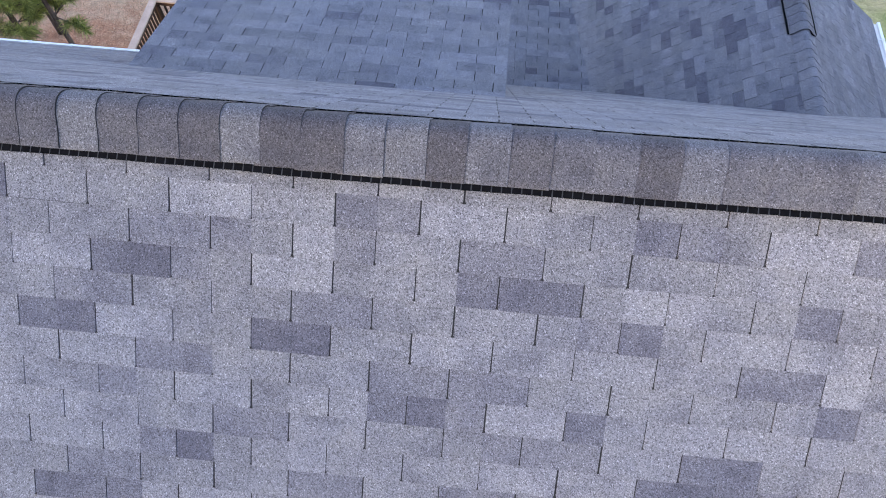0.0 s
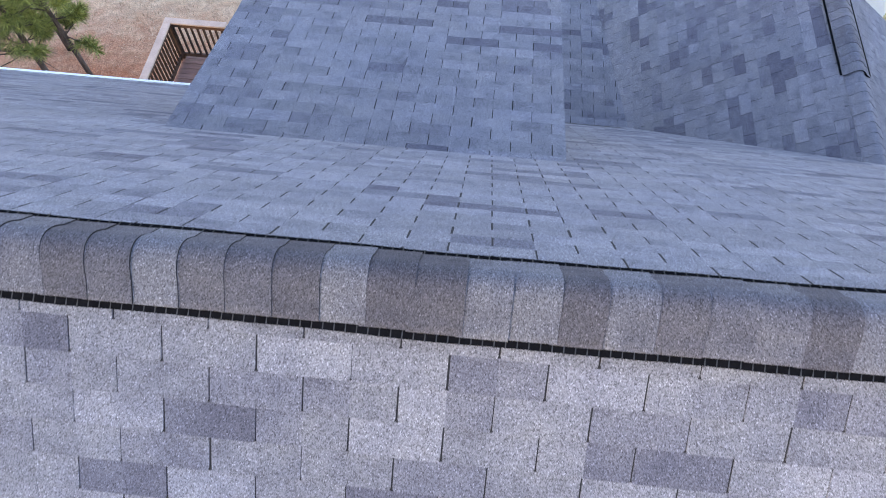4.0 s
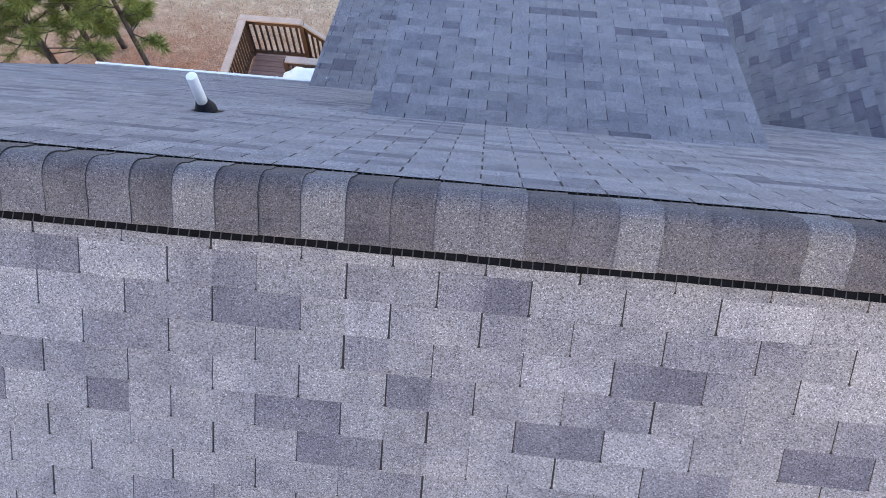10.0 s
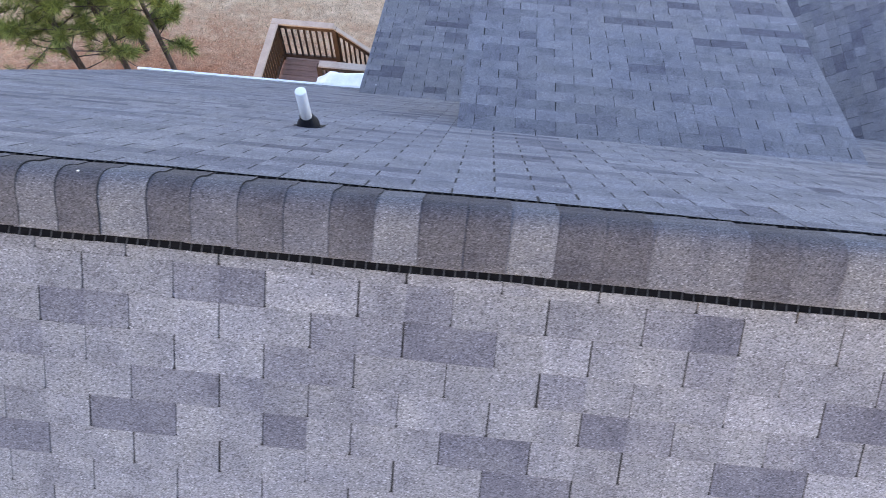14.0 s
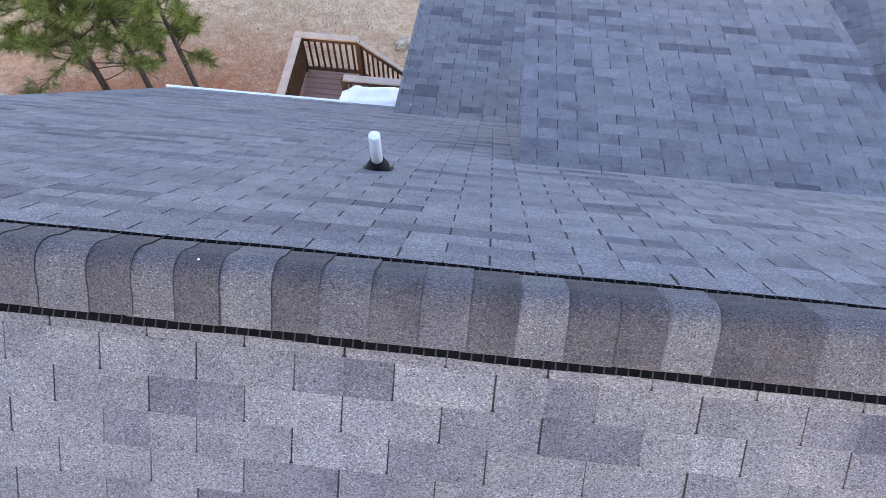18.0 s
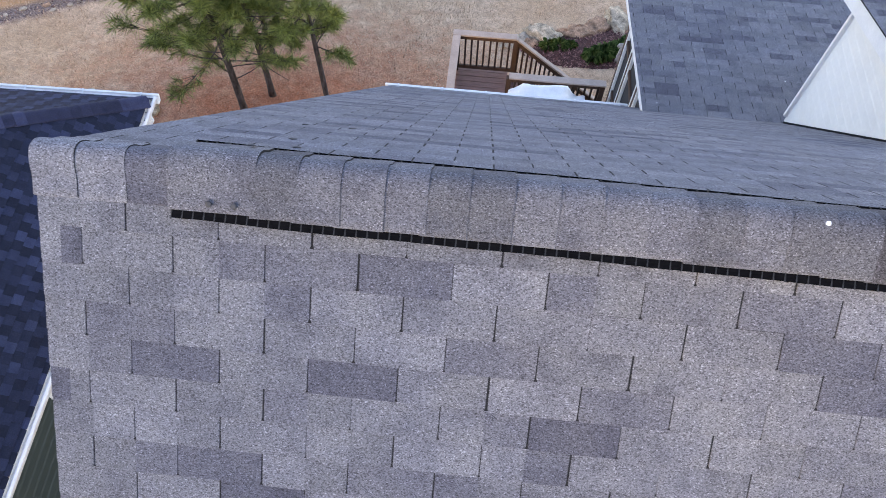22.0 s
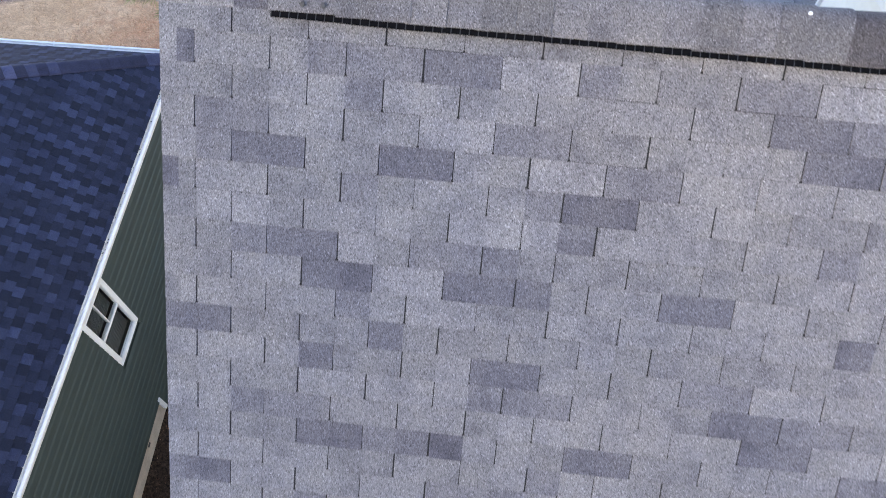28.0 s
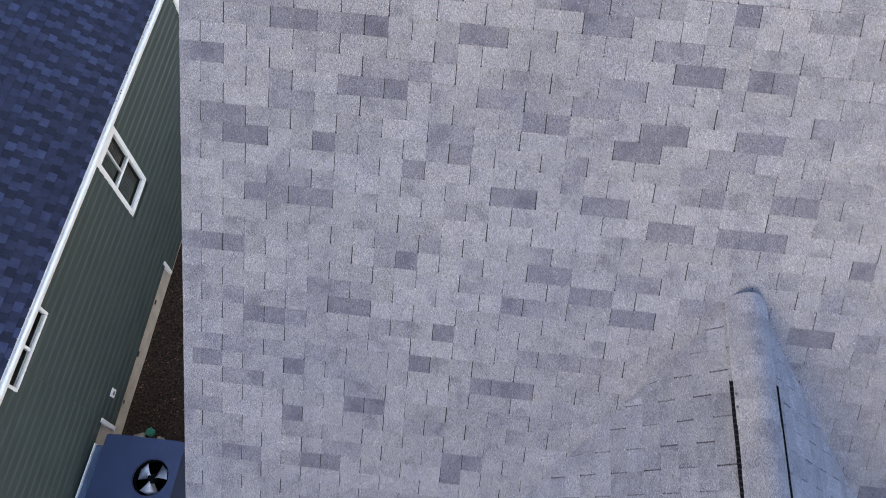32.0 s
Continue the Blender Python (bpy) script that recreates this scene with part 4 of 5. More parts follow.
for yy in (-3.14, -3.224):
    blob("nail_head", (-2.717, yy, 7.517), 0.010, 0.0035, M_NAIL, fg_ridge, (-1, 0, 1), "dark sealed nail head")
for x, y, r in ((-5.853, 0.508, 0.020), (-5.769, 0.333, 0.018), (-5.726, 0.948, 0.022), (-5.965, 0.948, 0.018)):
    blob("sealant_dab", (x, y, RIDGE_Z - KR * y + 0.006), r, 0.003, M_NAIL, rear, (0, KR, 1), "dark dab of roofing sealant", int(-x * 7))
for x, y in ((-1.163, 5.631), (-2.91, 4.951)):
    blob("dropping", (x, y, PORCH_C - PORCH_K * y + 0.007), 0.008, 0.003, M_DROP, porch_roof, (0, PORCH_K, 1), "small white bird dropping")

# screened porch under the low roof
PWX = -2.76
porch = empty("screened_porch", (PWX, 6.6, 1.2))
porch.parent = house
pz = lambda y: PORCH_C - PORCH_K * y - 0.06
porch_at = Vector((PWX, 6.6, 1.2))


def pbox(name, lo, hi, mat, label="", bevel=0.004):
    ob = box(name, tuple(Vector(lo) - porch_at), tuple(Vector(hi) - porch_at), mat, porch, label, bevel)
    return ob


porch["label"] = "screened porch with brown posts, white frames and dark mesh"
for y in (5.35, 6.3, 7.2, 7.86):
    pbox("porch_post", (PWX - 0.05, y - 0.07, -1.2), (PWX + 0.05, y + 0.07, pz(y)), M_POST, "brown porch post")
for y in (5.42, 6.22, 6.38, 7.12, 7.28, 7.78):
    pbox("screen_frame", (PWX - 0.058, y - 0.022, 1.25), (PWX - 0.005, y + 0.022, pz(y)), M_WHITE, "white screen frame")
for z in (1.25, 2.15, 3.35):
    pbox("screen_rail", (PWX - 0.045, 5.4, z), (PWX + 0.01, 7.86, z + 0.09), M_POST, "brown rail")
for y0, y1 in ((5.44, 6.2), (6.4, 7.1), (7.3, 7.76)):
    pbox("screen", (PWX - 0.012, y0, 1.3), (PWX - 0.006, y1, pz(y1)), M_SCREEN, "dark insect mesh", 0)
pbox("porch_post", (0.3, 7.93, -2.0), (0.42, 8.07, 4.5), M_POST, "brown porch post")
for x in (-1.8, -0.75):
    pbox("porch_post", (x - 0.06, 7.93, -2.0), (x + 0.06, 8.07, 4.5), M_POST, "brown porch post")
pbox("porch_floor", (PWX, 5.2, 1.0), (1.0, 8.05, 1.15), M_DECK, "brown porch floor")

# ---- deck ----
DZ, DX0, DX1, DY1, RAIL = 1.20, -5.73, -2.88, 8.96, 2.17
deck = tagged(empty("deck", (-4.4, 7.4, DZ)), "raised brown composite deck with railings and stairs behind the house", "deck")
deck_at = Vector((-4.4, 7.4, DZ))


def dbeam(name, a, b, w, h, mat, parent=None, label="", up=(0, 0, 1), bevel=0.004):
    return beam(name, Vector(a) - deck_at, Vector(b) - deck_at, w, h, mat, parent or deck, label, bevel, up)


SY0, SX0 = 7.96, -4.67   # stair opening
y = 5.3
while y < DY1 - 0.02:
    x1 = DX1 if y < SY0 - 0.1 else SX0
    dbeam("deck_board", (DX0, y + 0.068, DZ - 0.013), (x1, y + 0.068, DZ - 0.013), 0.134, 0.026, M_DECK)
    y += 0.140
for x in (DX0 + 0.02, -4.4, DX1 - 0.02):
    dbeam("joist", (x, 5.3, DZ - 0.13), (x, DY1 if x < SX0 else SY0, DZ - 0.13), 0.045, 0.19, M_POST, label="brown joist")
dbeam("rim_joist", (DX0, DY1 - 0.02, DZ - 0.13), (SX0, DY1 - 0.02, DZ - 0.13), 0.045, 0.19, M_POST)
dbeam("rim_joist", (SX0, SY0, DZ - 0.13), (DX1, SY0, DZ - 0.13), 0.045, 0.19, M_POST)


def railing(a, b, posts=(0.0, 1.0), step=0.115, cut=0.0, cap_w=0.15):
    """Cap, two rails, balusters and posts from a to b (points at the foot of the railing)."""
    a, b = Vector(a), Vector(b)
    top = Vector((0, 0, RAIL - DZ))
    d = (b - a)
    dbeam("rail_cap", a + top, b + top - d.normalized() * cut, cap_w, 0.035, M_RAILCAP, label="light brown flat rail cap")
    dbeam("rail", a + top * 0.9, b + top * 0.9, 0.04, 0.085, M_POST)
    dbeam("rail", a + top * 0.1, b + top * 0.1, 0.04, 0.085, M_POST)
    n = int(d.length / step)
    for i in range(1, n):
        p = a + d * (i / n)
        dbeam("baluster", p + top * 0.08, p + top * 0.93, 0.036, 0.036, M_BALUSTER, up=(0, 1, 0), bevel=0.002)
    for t in posts:
        p = a + d * t
        gz = ground_z(p.x, p.y)
        dbeam("post", (p.x, p.y, gz - 0.05), p + top * 0.965, 0.095, 0.095, M_POST, label="brown square post", up=(0, 1, 0))


railing((DX0, 5.6, DZ), (DX0, DY1, DZ), (0.02, 0.5, 1.0), cut=0.077)
railing((DX0 - 0.075, DY1, DZ), (SX0 + 0.09, DY1, DZ), (1.0,))
railing((SX0, SY0, DZ), (DX1, SY0, DZ), (0.0, 0.97))
# stairs going down beside the porch
st_dx, st_n = 0.235, 13
for i in range(st_n):
    z = DZ - 0.19 * (i + 1)
    x = SX0 + st_dx * i
    if z < -1.55:
        break
    for k in (0, 1):
        dbeam("tread", (x + 0.06 + k * 0.12, SY0 + 0.1, z), (x + 0.06 + k * 0.12, DY1 - 0.06, z), 0.115, 0.03, M_DECK)
    dbeam("riser", (x + 0.005, SY0 + 0.1, z + 0.09), (x + 0.005, DY1 - 0.06, z + 0.09), 0.018, 0.15, M_POST)
run = st_dx * st_n
fall = 0.19 * st_n
railing((SX0 + 0.06, DY1, DZ), (SX0 + run, DY1, DZ - fall), (1.0,), 0.125, cap_w=0.10)
for yy in (SY0 + 0.08, DY1 - 0.04):
    dbeam("stringer", (SX0, yy, DZ - 0.15), (SX0 + run, yy, DZ - fall - 0.15), 0.04, 0.26, M_POST)


# covered grill on the deck
def grill_cover():
    bm = bmesh.new()
    bmesh.ops.create_cube(bm, size=1.0)
    bmesh.ops.subdivide_edges(bm, edges=bm.edges[:], cuts=11, use_grid_fill=True)
    for v in bm.verts:
        x, yy, z = v.co
        h = (z + 0.5)
        q = min(1.0, max(0.0, (abs(x + 0.04) - 0.27) / 0.10))
        hood = 1.0 - 0.17 * q * q * (3 - 2 * q)
        hood -= 0.12 * max(0.0, -yy * 2) ** 2
        sag = 0.03 * noise.noise((x * 5, yy * 5, z * 3)) + 0.016 * noise.noise((x * 13, yy * 11, z * 9))
        flare = 1.0 + 0.06 * (1 - h)
        v.co = Vector((x * 1.42 * flare + sag, yy * 0.66 * flare + sag, h * 1.06 * hood + sag * h))
    bmesh.ops.bevel(bm, geom=[e for e in bm.edges if e.calc_face_angle(0) > 0.9], offset=0.02, segments=2, affect="EDGES")
    return bm


g = tagged(part("grill", grill_cover(), M_COVER, None, smooth=True), "gas grill under a creased white cover on the deck", "grill")
g.matrix_basis = pose(-3.95, 7.42, DZ, 0, 0, 2)


# ---- the neighbouring house ----
nb = tagged(empty("neighbor_house", (-10.20, 0, 0), 1.7), "green lap-sided neighbouring house with white trim and navy shingle roof", "house")
NB_EZ, NB_OUT, NB_BACK, NB_K, NB_FRONT = 3.60, 0.20, 5.48, 0.73, -9.0
WIN = ((0.93, 1.71, 1.75, 3.19), (-2.52, -1.40, 2.98, 3.45))   # y0, y1, z0, z1
nb_wall = empty("wall")
nb_wall.parent = nb
nb_wall["label"] = "dark green lap siding"
ys = [NB_FRONT + 0.4] + sorted(q for w in WIN for q in w[:2]) + [4.86]
for i, (ya, yb) in enumerate(zip(ys, ys[1:])):
    win = next((w for w in WIN if abs(w[0] - ya) < 1e-6 and abs(w[1] - yb) < 1e-6), None)
    if win is None:
        box("sheathing", (-0.14, ya, -0.9), (-0.02, yb, 3.45), M_GREEN, nb_wall, "", 0)
    else:
        box("sheathing", (-0.14, ya, -0.9), (-0.02, yb, win[2]), M_GREEN, nb_wall, "", 0)
        box("sheathing", (-0.14, ya, win[3]), (-0.02, yb, 3.45), M_GREEN, nb_wall, "", 0)


def siding_bottom(yy):
    return 0.55 if yy < -2.21 else (0.07 if yy < 0.91 else -0.27)


LAP = 0.168
segs = [(NB_FRONT + 0.4, -2.21), (-2.21, 0.91), (0.91, 4.845)]
for ya, yb in segs:
    z = siding_bottom((ya + yb) / 2)
    while z < 3.42:
        z1 = min(z + LAP, 3.45)
        cuts = [(ya, yb)]
        for w in WIN:
            if z1 > w[2] - 0.02 and z < w[3] + 0.02:
                cuts = [c for a, b in cuts for c in ((a, min(b, w[0])), (max(a, w[1]), b)) if c[1] - c[0] > 0.02]
        for a, b in cuts:
            zm = z + (z1 - z) * 0.64
            vs = [(0.036, a, z), (0.036, b, z), (0.031, b, zm), (0.031, a, zm), (0.001, b, z1), (0.001, a, z1), (-0.02, a, z), (-0.02, b, z), (-0.02, b, z1), (-0.02, a, z1)]
            add("siding_board", mesh_of("siding_board", vs, [(0, 1, 2, 3), (3, 2, 4, 5), (0, 6, 7, 1), (1, 7, 8, 4, 2), (5, 9, 6, 0, 3)], M_GREEN), nb_wall)
        z = z1
for yy, zt, zb in ((-2.21, 0.56, 0.04), (0.91, 0.12, -0.27)):
    box("step_trim", (-0.01, yy - 0.035, zb), (0.05, yy + 0.035, zt + 0.04), M_WHITE, nb_wall, "white trim where the siding steps down")
    
box("corner_board", (-0.09, 4.842, -1.2), (0.058, 5.02, 3.40), M_WHITE, nb, "white corner board")
box("foundation", (-0.25, NB_FRONT + 0.4, -1.3), (-0.004, 4.94, 0.5), M_CONC, nb, "tan concrete foundation")
box("rear_wall", (-7.0, 4.84, -1.3), (-0.1, 4.99, 3.4), M_GREEN, nb, "green rear wall", 0)
box("frieze", (-0.02, NB_FRONT + 0.4, 3.38), (0.045, 4.841, 3.5), M_WHITE, nb, "white frieze board")
box("soffit", (-0.05, NB_FRONT, 3.47), (NB_OUT - 0.01, NB_BACK - 0.02, 3.50), M_WHITE, nb, "white soffit", 0)
box("soffit", (-7.0, 4.95, 3.47), (-0.05, NB_BACK - 0.02, 3.50), M_WHITE, nb, "white soffit", 0)
for yy, zz, dy in ((-0.9, -0.06, 0.1), (0.15, -0.1, 0.08), (-1.75, -0.08, 0.06)):
    box("foundation_stain", (-0.006, yy, zz), (0.006, yy + dy, zz + 0.05), M_NAIL, nb, "dark vent notch", 0.002)


def nb_window(y0, y1, z0, z1, muntins, double, label):
    w = empty("window", (0, (y0 + y1) / 2, (z0 + z1) / 2))
    w.parent = nb
    w["label"] = label
    c = Vector((0, (y0 + y1) / 2, (z0 + z1) / 2))

    def wb(name, lo, hi, mat, label="", bevel=0.004):
        return box(name, tuple(Vector(lo) - c), tuple(Vector(hi) - c), mat, w, label, bevel)
    t = 0.085 if double else 0.04
    wb("casing", (-0.02, y0, z0), (0.046, y0 + t, z1), M_WHITE)
    wb("casing", (-0.02, y1 - t, z0), (0.046, y1, z1), M_WHITE)
    wb("casing", (-0.02, y0 + t, z1 - t), (0.045, y1 - t, z1), M_WHITE)
    wb("sill", (-0.02, y0 + t, z0), (0.048, y1 - t, z0 + t), M_WHITE)
    a, b, lo, hi = y0 + t, y1 - t, z0 + t, z1 - t
    if double:
        zm = (lo + hi) / 2
        wb("meeting_rail", (-0.03, a, zm - 0.025), (0.032, b, zm + 0.025), M_WHITE)
        panes = ((a, b, lo, zm - 0.025), (a, b, zm + 0.025, hi))
        if muntins:
            wb("muntin", (-0.025, (a + b) / 2 - 0.011, zm + 0.025), (0.026, (a + b) / 2 + 0.011, hi), M_WHITE)
    else:
        ym = (a + b) / 2
        wb("mullion", (-0.03, ym - 0.02, lo), (0.03, ym + 0.02, hi), M_WHITE)
        panes = ((a, ym - 0.02, lo, hi), (ym + 0.02, b, lo, hi))
    for pa, pb, pl, ph in panes:
        gl = wb("pane", (0.010, pa, pl), (0.016, pb, ph), M_GLASS, "clear glass pane", 0)
        gl.visible_shadow = False
        z = pl + 0.02
        while double and z < ph - 0.01:
            wb("blind_slat", (-0.075, pa + 0.01, z), (-0.060, pb - 0.01, z + 0.014), M_BLIND, "", 0)
            z += 0.045
    wb("room_back", (-0.5, y0 - 0.1, z0 - 0.1), (-0.48, y1 + 0.1, z1 + 0.1), M_DARK, "dark interior", 0)
    for lo2, hi2 in (((-0.48, y0 - 0.1, z0 - 0.1), (-0.14, y0 - 0.08, z1 + 0.1)), ((-0.48, y1 + 0.08, z0 - 0.1), (-0.14, y1 + 0.1, z1 + 0.1)),
                     ((-0.48, y0 - 0.08, z1 + 0.08), (-0.14, y1 + 0.08, z1 + 0.1)), ((-0.48, y0 - 0.08, z0 - 0.1), (-0.14, y1 + 0.08, z0 - 0.08))):
        wb("room_side", lo2, hi2, M_DARK, "", 0)


nb_window(*WIN[0], True, True, "white framed sash window with dark blinds")
nb_window(*WIN[1], False, False, "low white framed slider window with dark panes")

# outlet vent on the wall
vent = box("wall_vent", (0.0, -1.80, 0.42), (0.05, -1.66, 0.56), M_WHITE, nb, "white square vent hood with a dark opening", 0.01)
box("vent_opening", (0.045, -1.77, 0.455), (0.053, -1.70, 0.515), M_BLIND, vent, "grey flap", 0.002)
# navy hip roof
nk = math.hypot(1, NB_K)
m_nb = slope_axes((NB_OUT + 0.02, 0, NB_EZ), (0, 1, 0), (1 / nk, 0, -NB_K / nk))
NBV = 6.0


def nb_span(v):
    up = -v
    return NB_FRONT, NB_BACK - up / nk


slab = deck_slab("roof_slope", nb, m_nb, ((NB_FRONT, -0.050), (NB_BACK, -0.050), (NB_BACK - NBV / nk, -NBV), (NB_FRONT, -NBV)), "navy laminated shingle roof slope", 0.02)
shingle_field(slab, m_nb, -NBV, -0.034, nb_span, 21, M_NAVY_ONE, M_NAVY, single=lambda u, k: k > 40 and -0.4 < u < 3.6, tab=0.135, expo=0.118, gap=(0.0, 0.002), offset=0.37, thick=1.5, dark=None)
m_nbb = slope_axes((0, NB_BACK, NB_EZ), (1, 0, 0), (0, 1 / nk, -NB_K / nk))


def nbb_span(v):
    up = -v
    return -9.0 + up / nk, NB_OUT + 0.02 - up / nk


slab = deck_slab("roof_slope", nb, m_nbb, ((-9.0, 0), (NB_OUT, 0), (NB_OUT - 4.0 / nk, -4.0), (-9.0 + 4.0 / nk, -4.0)), "navy laminated shingle rear slope", 0.02)
shingle_field(slab, m_nbb, -4.0, 0.02, nbb_span, 22, M_NAVY, M_NAVY, tab=0.135, expo=0.118, gap=(0.0, 0.002), offset=0.37, thick=1.5, dark=None)
# hip caps
hip_dir = Vector((-1, -1, NB_K)).normalized()
start = Vector((NB_OUT - 0.03, NB_BACK - 0.05, NB_EZ + 0.0365))
side = Vector((1, -1, 0)).normalized()
upv = side.cross(hip_dir)
upv = upv if upv.z > 0 else -upv
m_hip = Matrix((hip_dir, upv.cross(hip_dir), upv)).transposed().to_4x4()
m_hip.translation = start
hk = NB_K / math.sqrt(NB_K ** 2 + 2)
caps = [cap_mesh(0.15 + d, 0.022, hk, hk, 0.165, M_NAVY_CAP, 0.016, tone=t) for d, t in ((-0.004, 0.3), (0.0, 0.6), (0.006, 0.85), (0.002, 0.1))]
hip = empty("hip_cap")
hip.parent = nb
hip["label"] = "navy hip cap shingles"
rng = random.Random(8)
for i in range(30):
    add("cap_shingle", rng.choice(caps), hip, "", m_hip @ Matrix.Translation((i * 0.143, rng.uniform(-0.004, 0.004), 0)) @ pose(0, 0, 0, rng.uniform(-1.5, 1.5), 0, 0))
gutter("gutter", (NB_OUT - 0.037, NB_FRONT, NB_EZ + 0.0), (NB_OUT - 0.010, NB_BACK + 0.05, NB_EZ + 0.0), nb, "white gutter with leaf litter and hanger straps", (1, 0, 0), 0.78, 0.090, 0.04)
gutter("gutter", (NB_OUT + 0.1, NB_BACK, NB_EZ), (-9.0, NB_BACK, NB_EZ), nb, "white gutter along the rear eave", (0, 1, 0), 0.9, 0.11)
rng = random.Random(5)
lv, lf = [], []
for i in range(90):
    yy = rng.choice((rng.gauss(3.4, 0.9), rng.gauss(4.6, 0.5), rng.gauss(2.6, 0.35)))
    xx, zz = NB_OUT + rng.uniform(-0.04, 0.01), NB_EZ - 0.036 + rng.uniform(0, 0.05)
    a, r = rng.uniform(0, 6.3), rng.uniform(0.005, 0.017)
    n = len(lv)
    lv += [(xx + r * math.cos(a + q), min(yy, 5.6) + r * math.sin(a + q), zz + rng.uniform(-0.006, 0.008)) for q in (0, 1.3, 3.0, 4.6)]
    lf.append((n, n + 1, n + 2, n + 3))
ob = add("leaf_litter", mesh_of("leaf_litter", lv, lf, M_NAIL), nb, "dark leaf litter lying in the gutter")
ob["kind"] = "stuff"
ds = empty("downspout", (NB_OUT + 0.01, 5.24, 3.5))
ds.parent = nb
ds["label"] = "white downspout with an elbow back to the wall"
for i, (a, b) in enumerate((((0, 0, 0.02), (0, 0, -0.14)), ((0, 0, -0.12), (-0.2, -0.24, -0.34)), ((-0.2, -0.24, -0.32), (-0.2, -0.24, -4.3)))):
    beam("pipe_length" if i != 1 else "elbow", a, b, 0.07, 0.055, M_WHITE, ds, up=(0, 1, 0), bevel=0.012)

# ---- condenser and clutter between the houses ----
ac = tagged(empty("air_conditioner", (-9.14, -3.02, -0.25)), "dark blue metal outdoor condenser with a top fan", "air conditioner")
AZ = 1.18


def abox(name, lo, hi, mat, label="", bevel=0.006, parent=None):
    return box(name, lo, hi, mat, parent or ac, label, bevel)


CX, CY, CR = 0.24, -0.02, 0.265
segn = 40
vs = []
for zq in (AZ, AZ - 0.03):
    for i in range(segn):
        a = 2 * math.pi * (i + 0.5) / segn
        c, s = math.cos(a), math.sin(a)
        k = 1 / max(abs(c) / 0.62, abs(s) / 0.55)
        vs += [(c * k, s * k, zq), (CX + CR * c, CY + CR * s, zq)]
fs = []
for i in range(segn):
    j = (i + 1) % segn
    a, b, c, d = 2 * i, 2 * i + 1, 2 * j + 1, 2 * j
    o = 2 * segn
    fs += [(a, d, c, b), (a + o, b + o, c + o, d + o), (b, c, c + o, b + o), (a, a + o, d + o, d)]
add("top_panel", mesh_of("top_panel", vs, fs, M_AC), ac, "dark blue metal top with a round opening")
for lo, hi in (((-0.62, -0.55, 0), (-0.58, 0.55, AZ - 0.03)), ((0.58, -0.55, 0), (0.62, 0.55, AZ - 0.03)), ((-0.58, -0.55, 0), (0.58, -0.51, AZ - 0.03)), ((-0.58, 0.51, 0), (0.58, 0.55, AZ - 0.03))):
    abox("side_panel", lo, hi, M_AC)
shroud = part("fan_shroud", tube_bm([(CX, CY, AZ + 0.012), (CX, CY, AZ - 0.02), (CX, CY, AZ - 0.16)], [CR, CR + 0.003, CR - 0.01], 40, False), M_VENT, ac, "black round fan shroud", True)
fan = empty("fan", (CX, CY, AZ - 0.1))
fan.parent = ac
part("hub", tube_bm([(0, 0, -0.05), (0, 0, 0.03), (0, 0, 0.04)], [0.075, 0.07, 0.03], 20), M_VENT, fan, "black motor hub", True)
for i in range(3):
    a0 = radians(118 * i + 36)
    vs2 = []
    for rr in (0.05, 0.12, 0.19, CR - 0.03):
        w = 0.85 + rr * 1.6
        for q, zz in ((-w / 2, 0.040), (0, 0.008), (w / 2, -0.040)):
            vs2.append((rr * math.cos(a0 + q), rr * math.sin(a0 + q), zz))
    f2 = [(r * 3 + c, r * 3 + c + 1, r * 3 + c + 4, r * 3 + c + 3) for r in range(3) for c in range(2)]
    me = mesh_of("fan_blade", vs2, f2, M_BLADE, True)
    bl = add("fan_blade", me, fan, "grey fan blade")
    bl.modifiers.new("thick", "SOLIDIFY").thickness = 0.003
abox("base_floor", (-0.58, -0.51, 0.0), (0.58, 0.51, 0.06), M_VENT)
abox("pipe_cover", (-0.84, -0.75, 0.0), (-0.70, 0.40, 0.95), M_ACSIDE, "pale blue louvered side cover")
abox("pipe_cover_edge", (-0.865, -0.75, 0.0), (-0.845, 0.42, 0.99), M_WHITE, "white edge trim")
pad = tagged(box("equipment_pad", (-10.15, -3.75, -0.48), (-8.4, -2.3, -0.25), M_CONC, None, "", 0.01), "tan concrete pad under the condenser", "pad")
cap = tagged(part("valve_cover", tube_bm([(-9.64, -2.12, -0.42), (-9.64, -2.12, -0.27), (-9.64, -2.12, -0.26)], [0.07, 0.07, 0.055], 20), M_GREENCAP, None, smooth=False), "small round green plastic valve cover on bare earth", "valve cover")
for x, yy, sx, sy, a in ((-9.82, -2.2, 0.2, 0.09, 20), (-9.44, -2.2, 0.14, 0.06, -12)):
    b = tagged(box("stone_scrap", (-sx / 2, -sy / 2, 0), (sx / 2, sy / 2, 0.06), M_STONE3, None, "", 0.015), "pale scrap of stone lying on the earth", "stone")
    b.matrix_basis = pose(x, yy, -0.37, 3, 2, a)

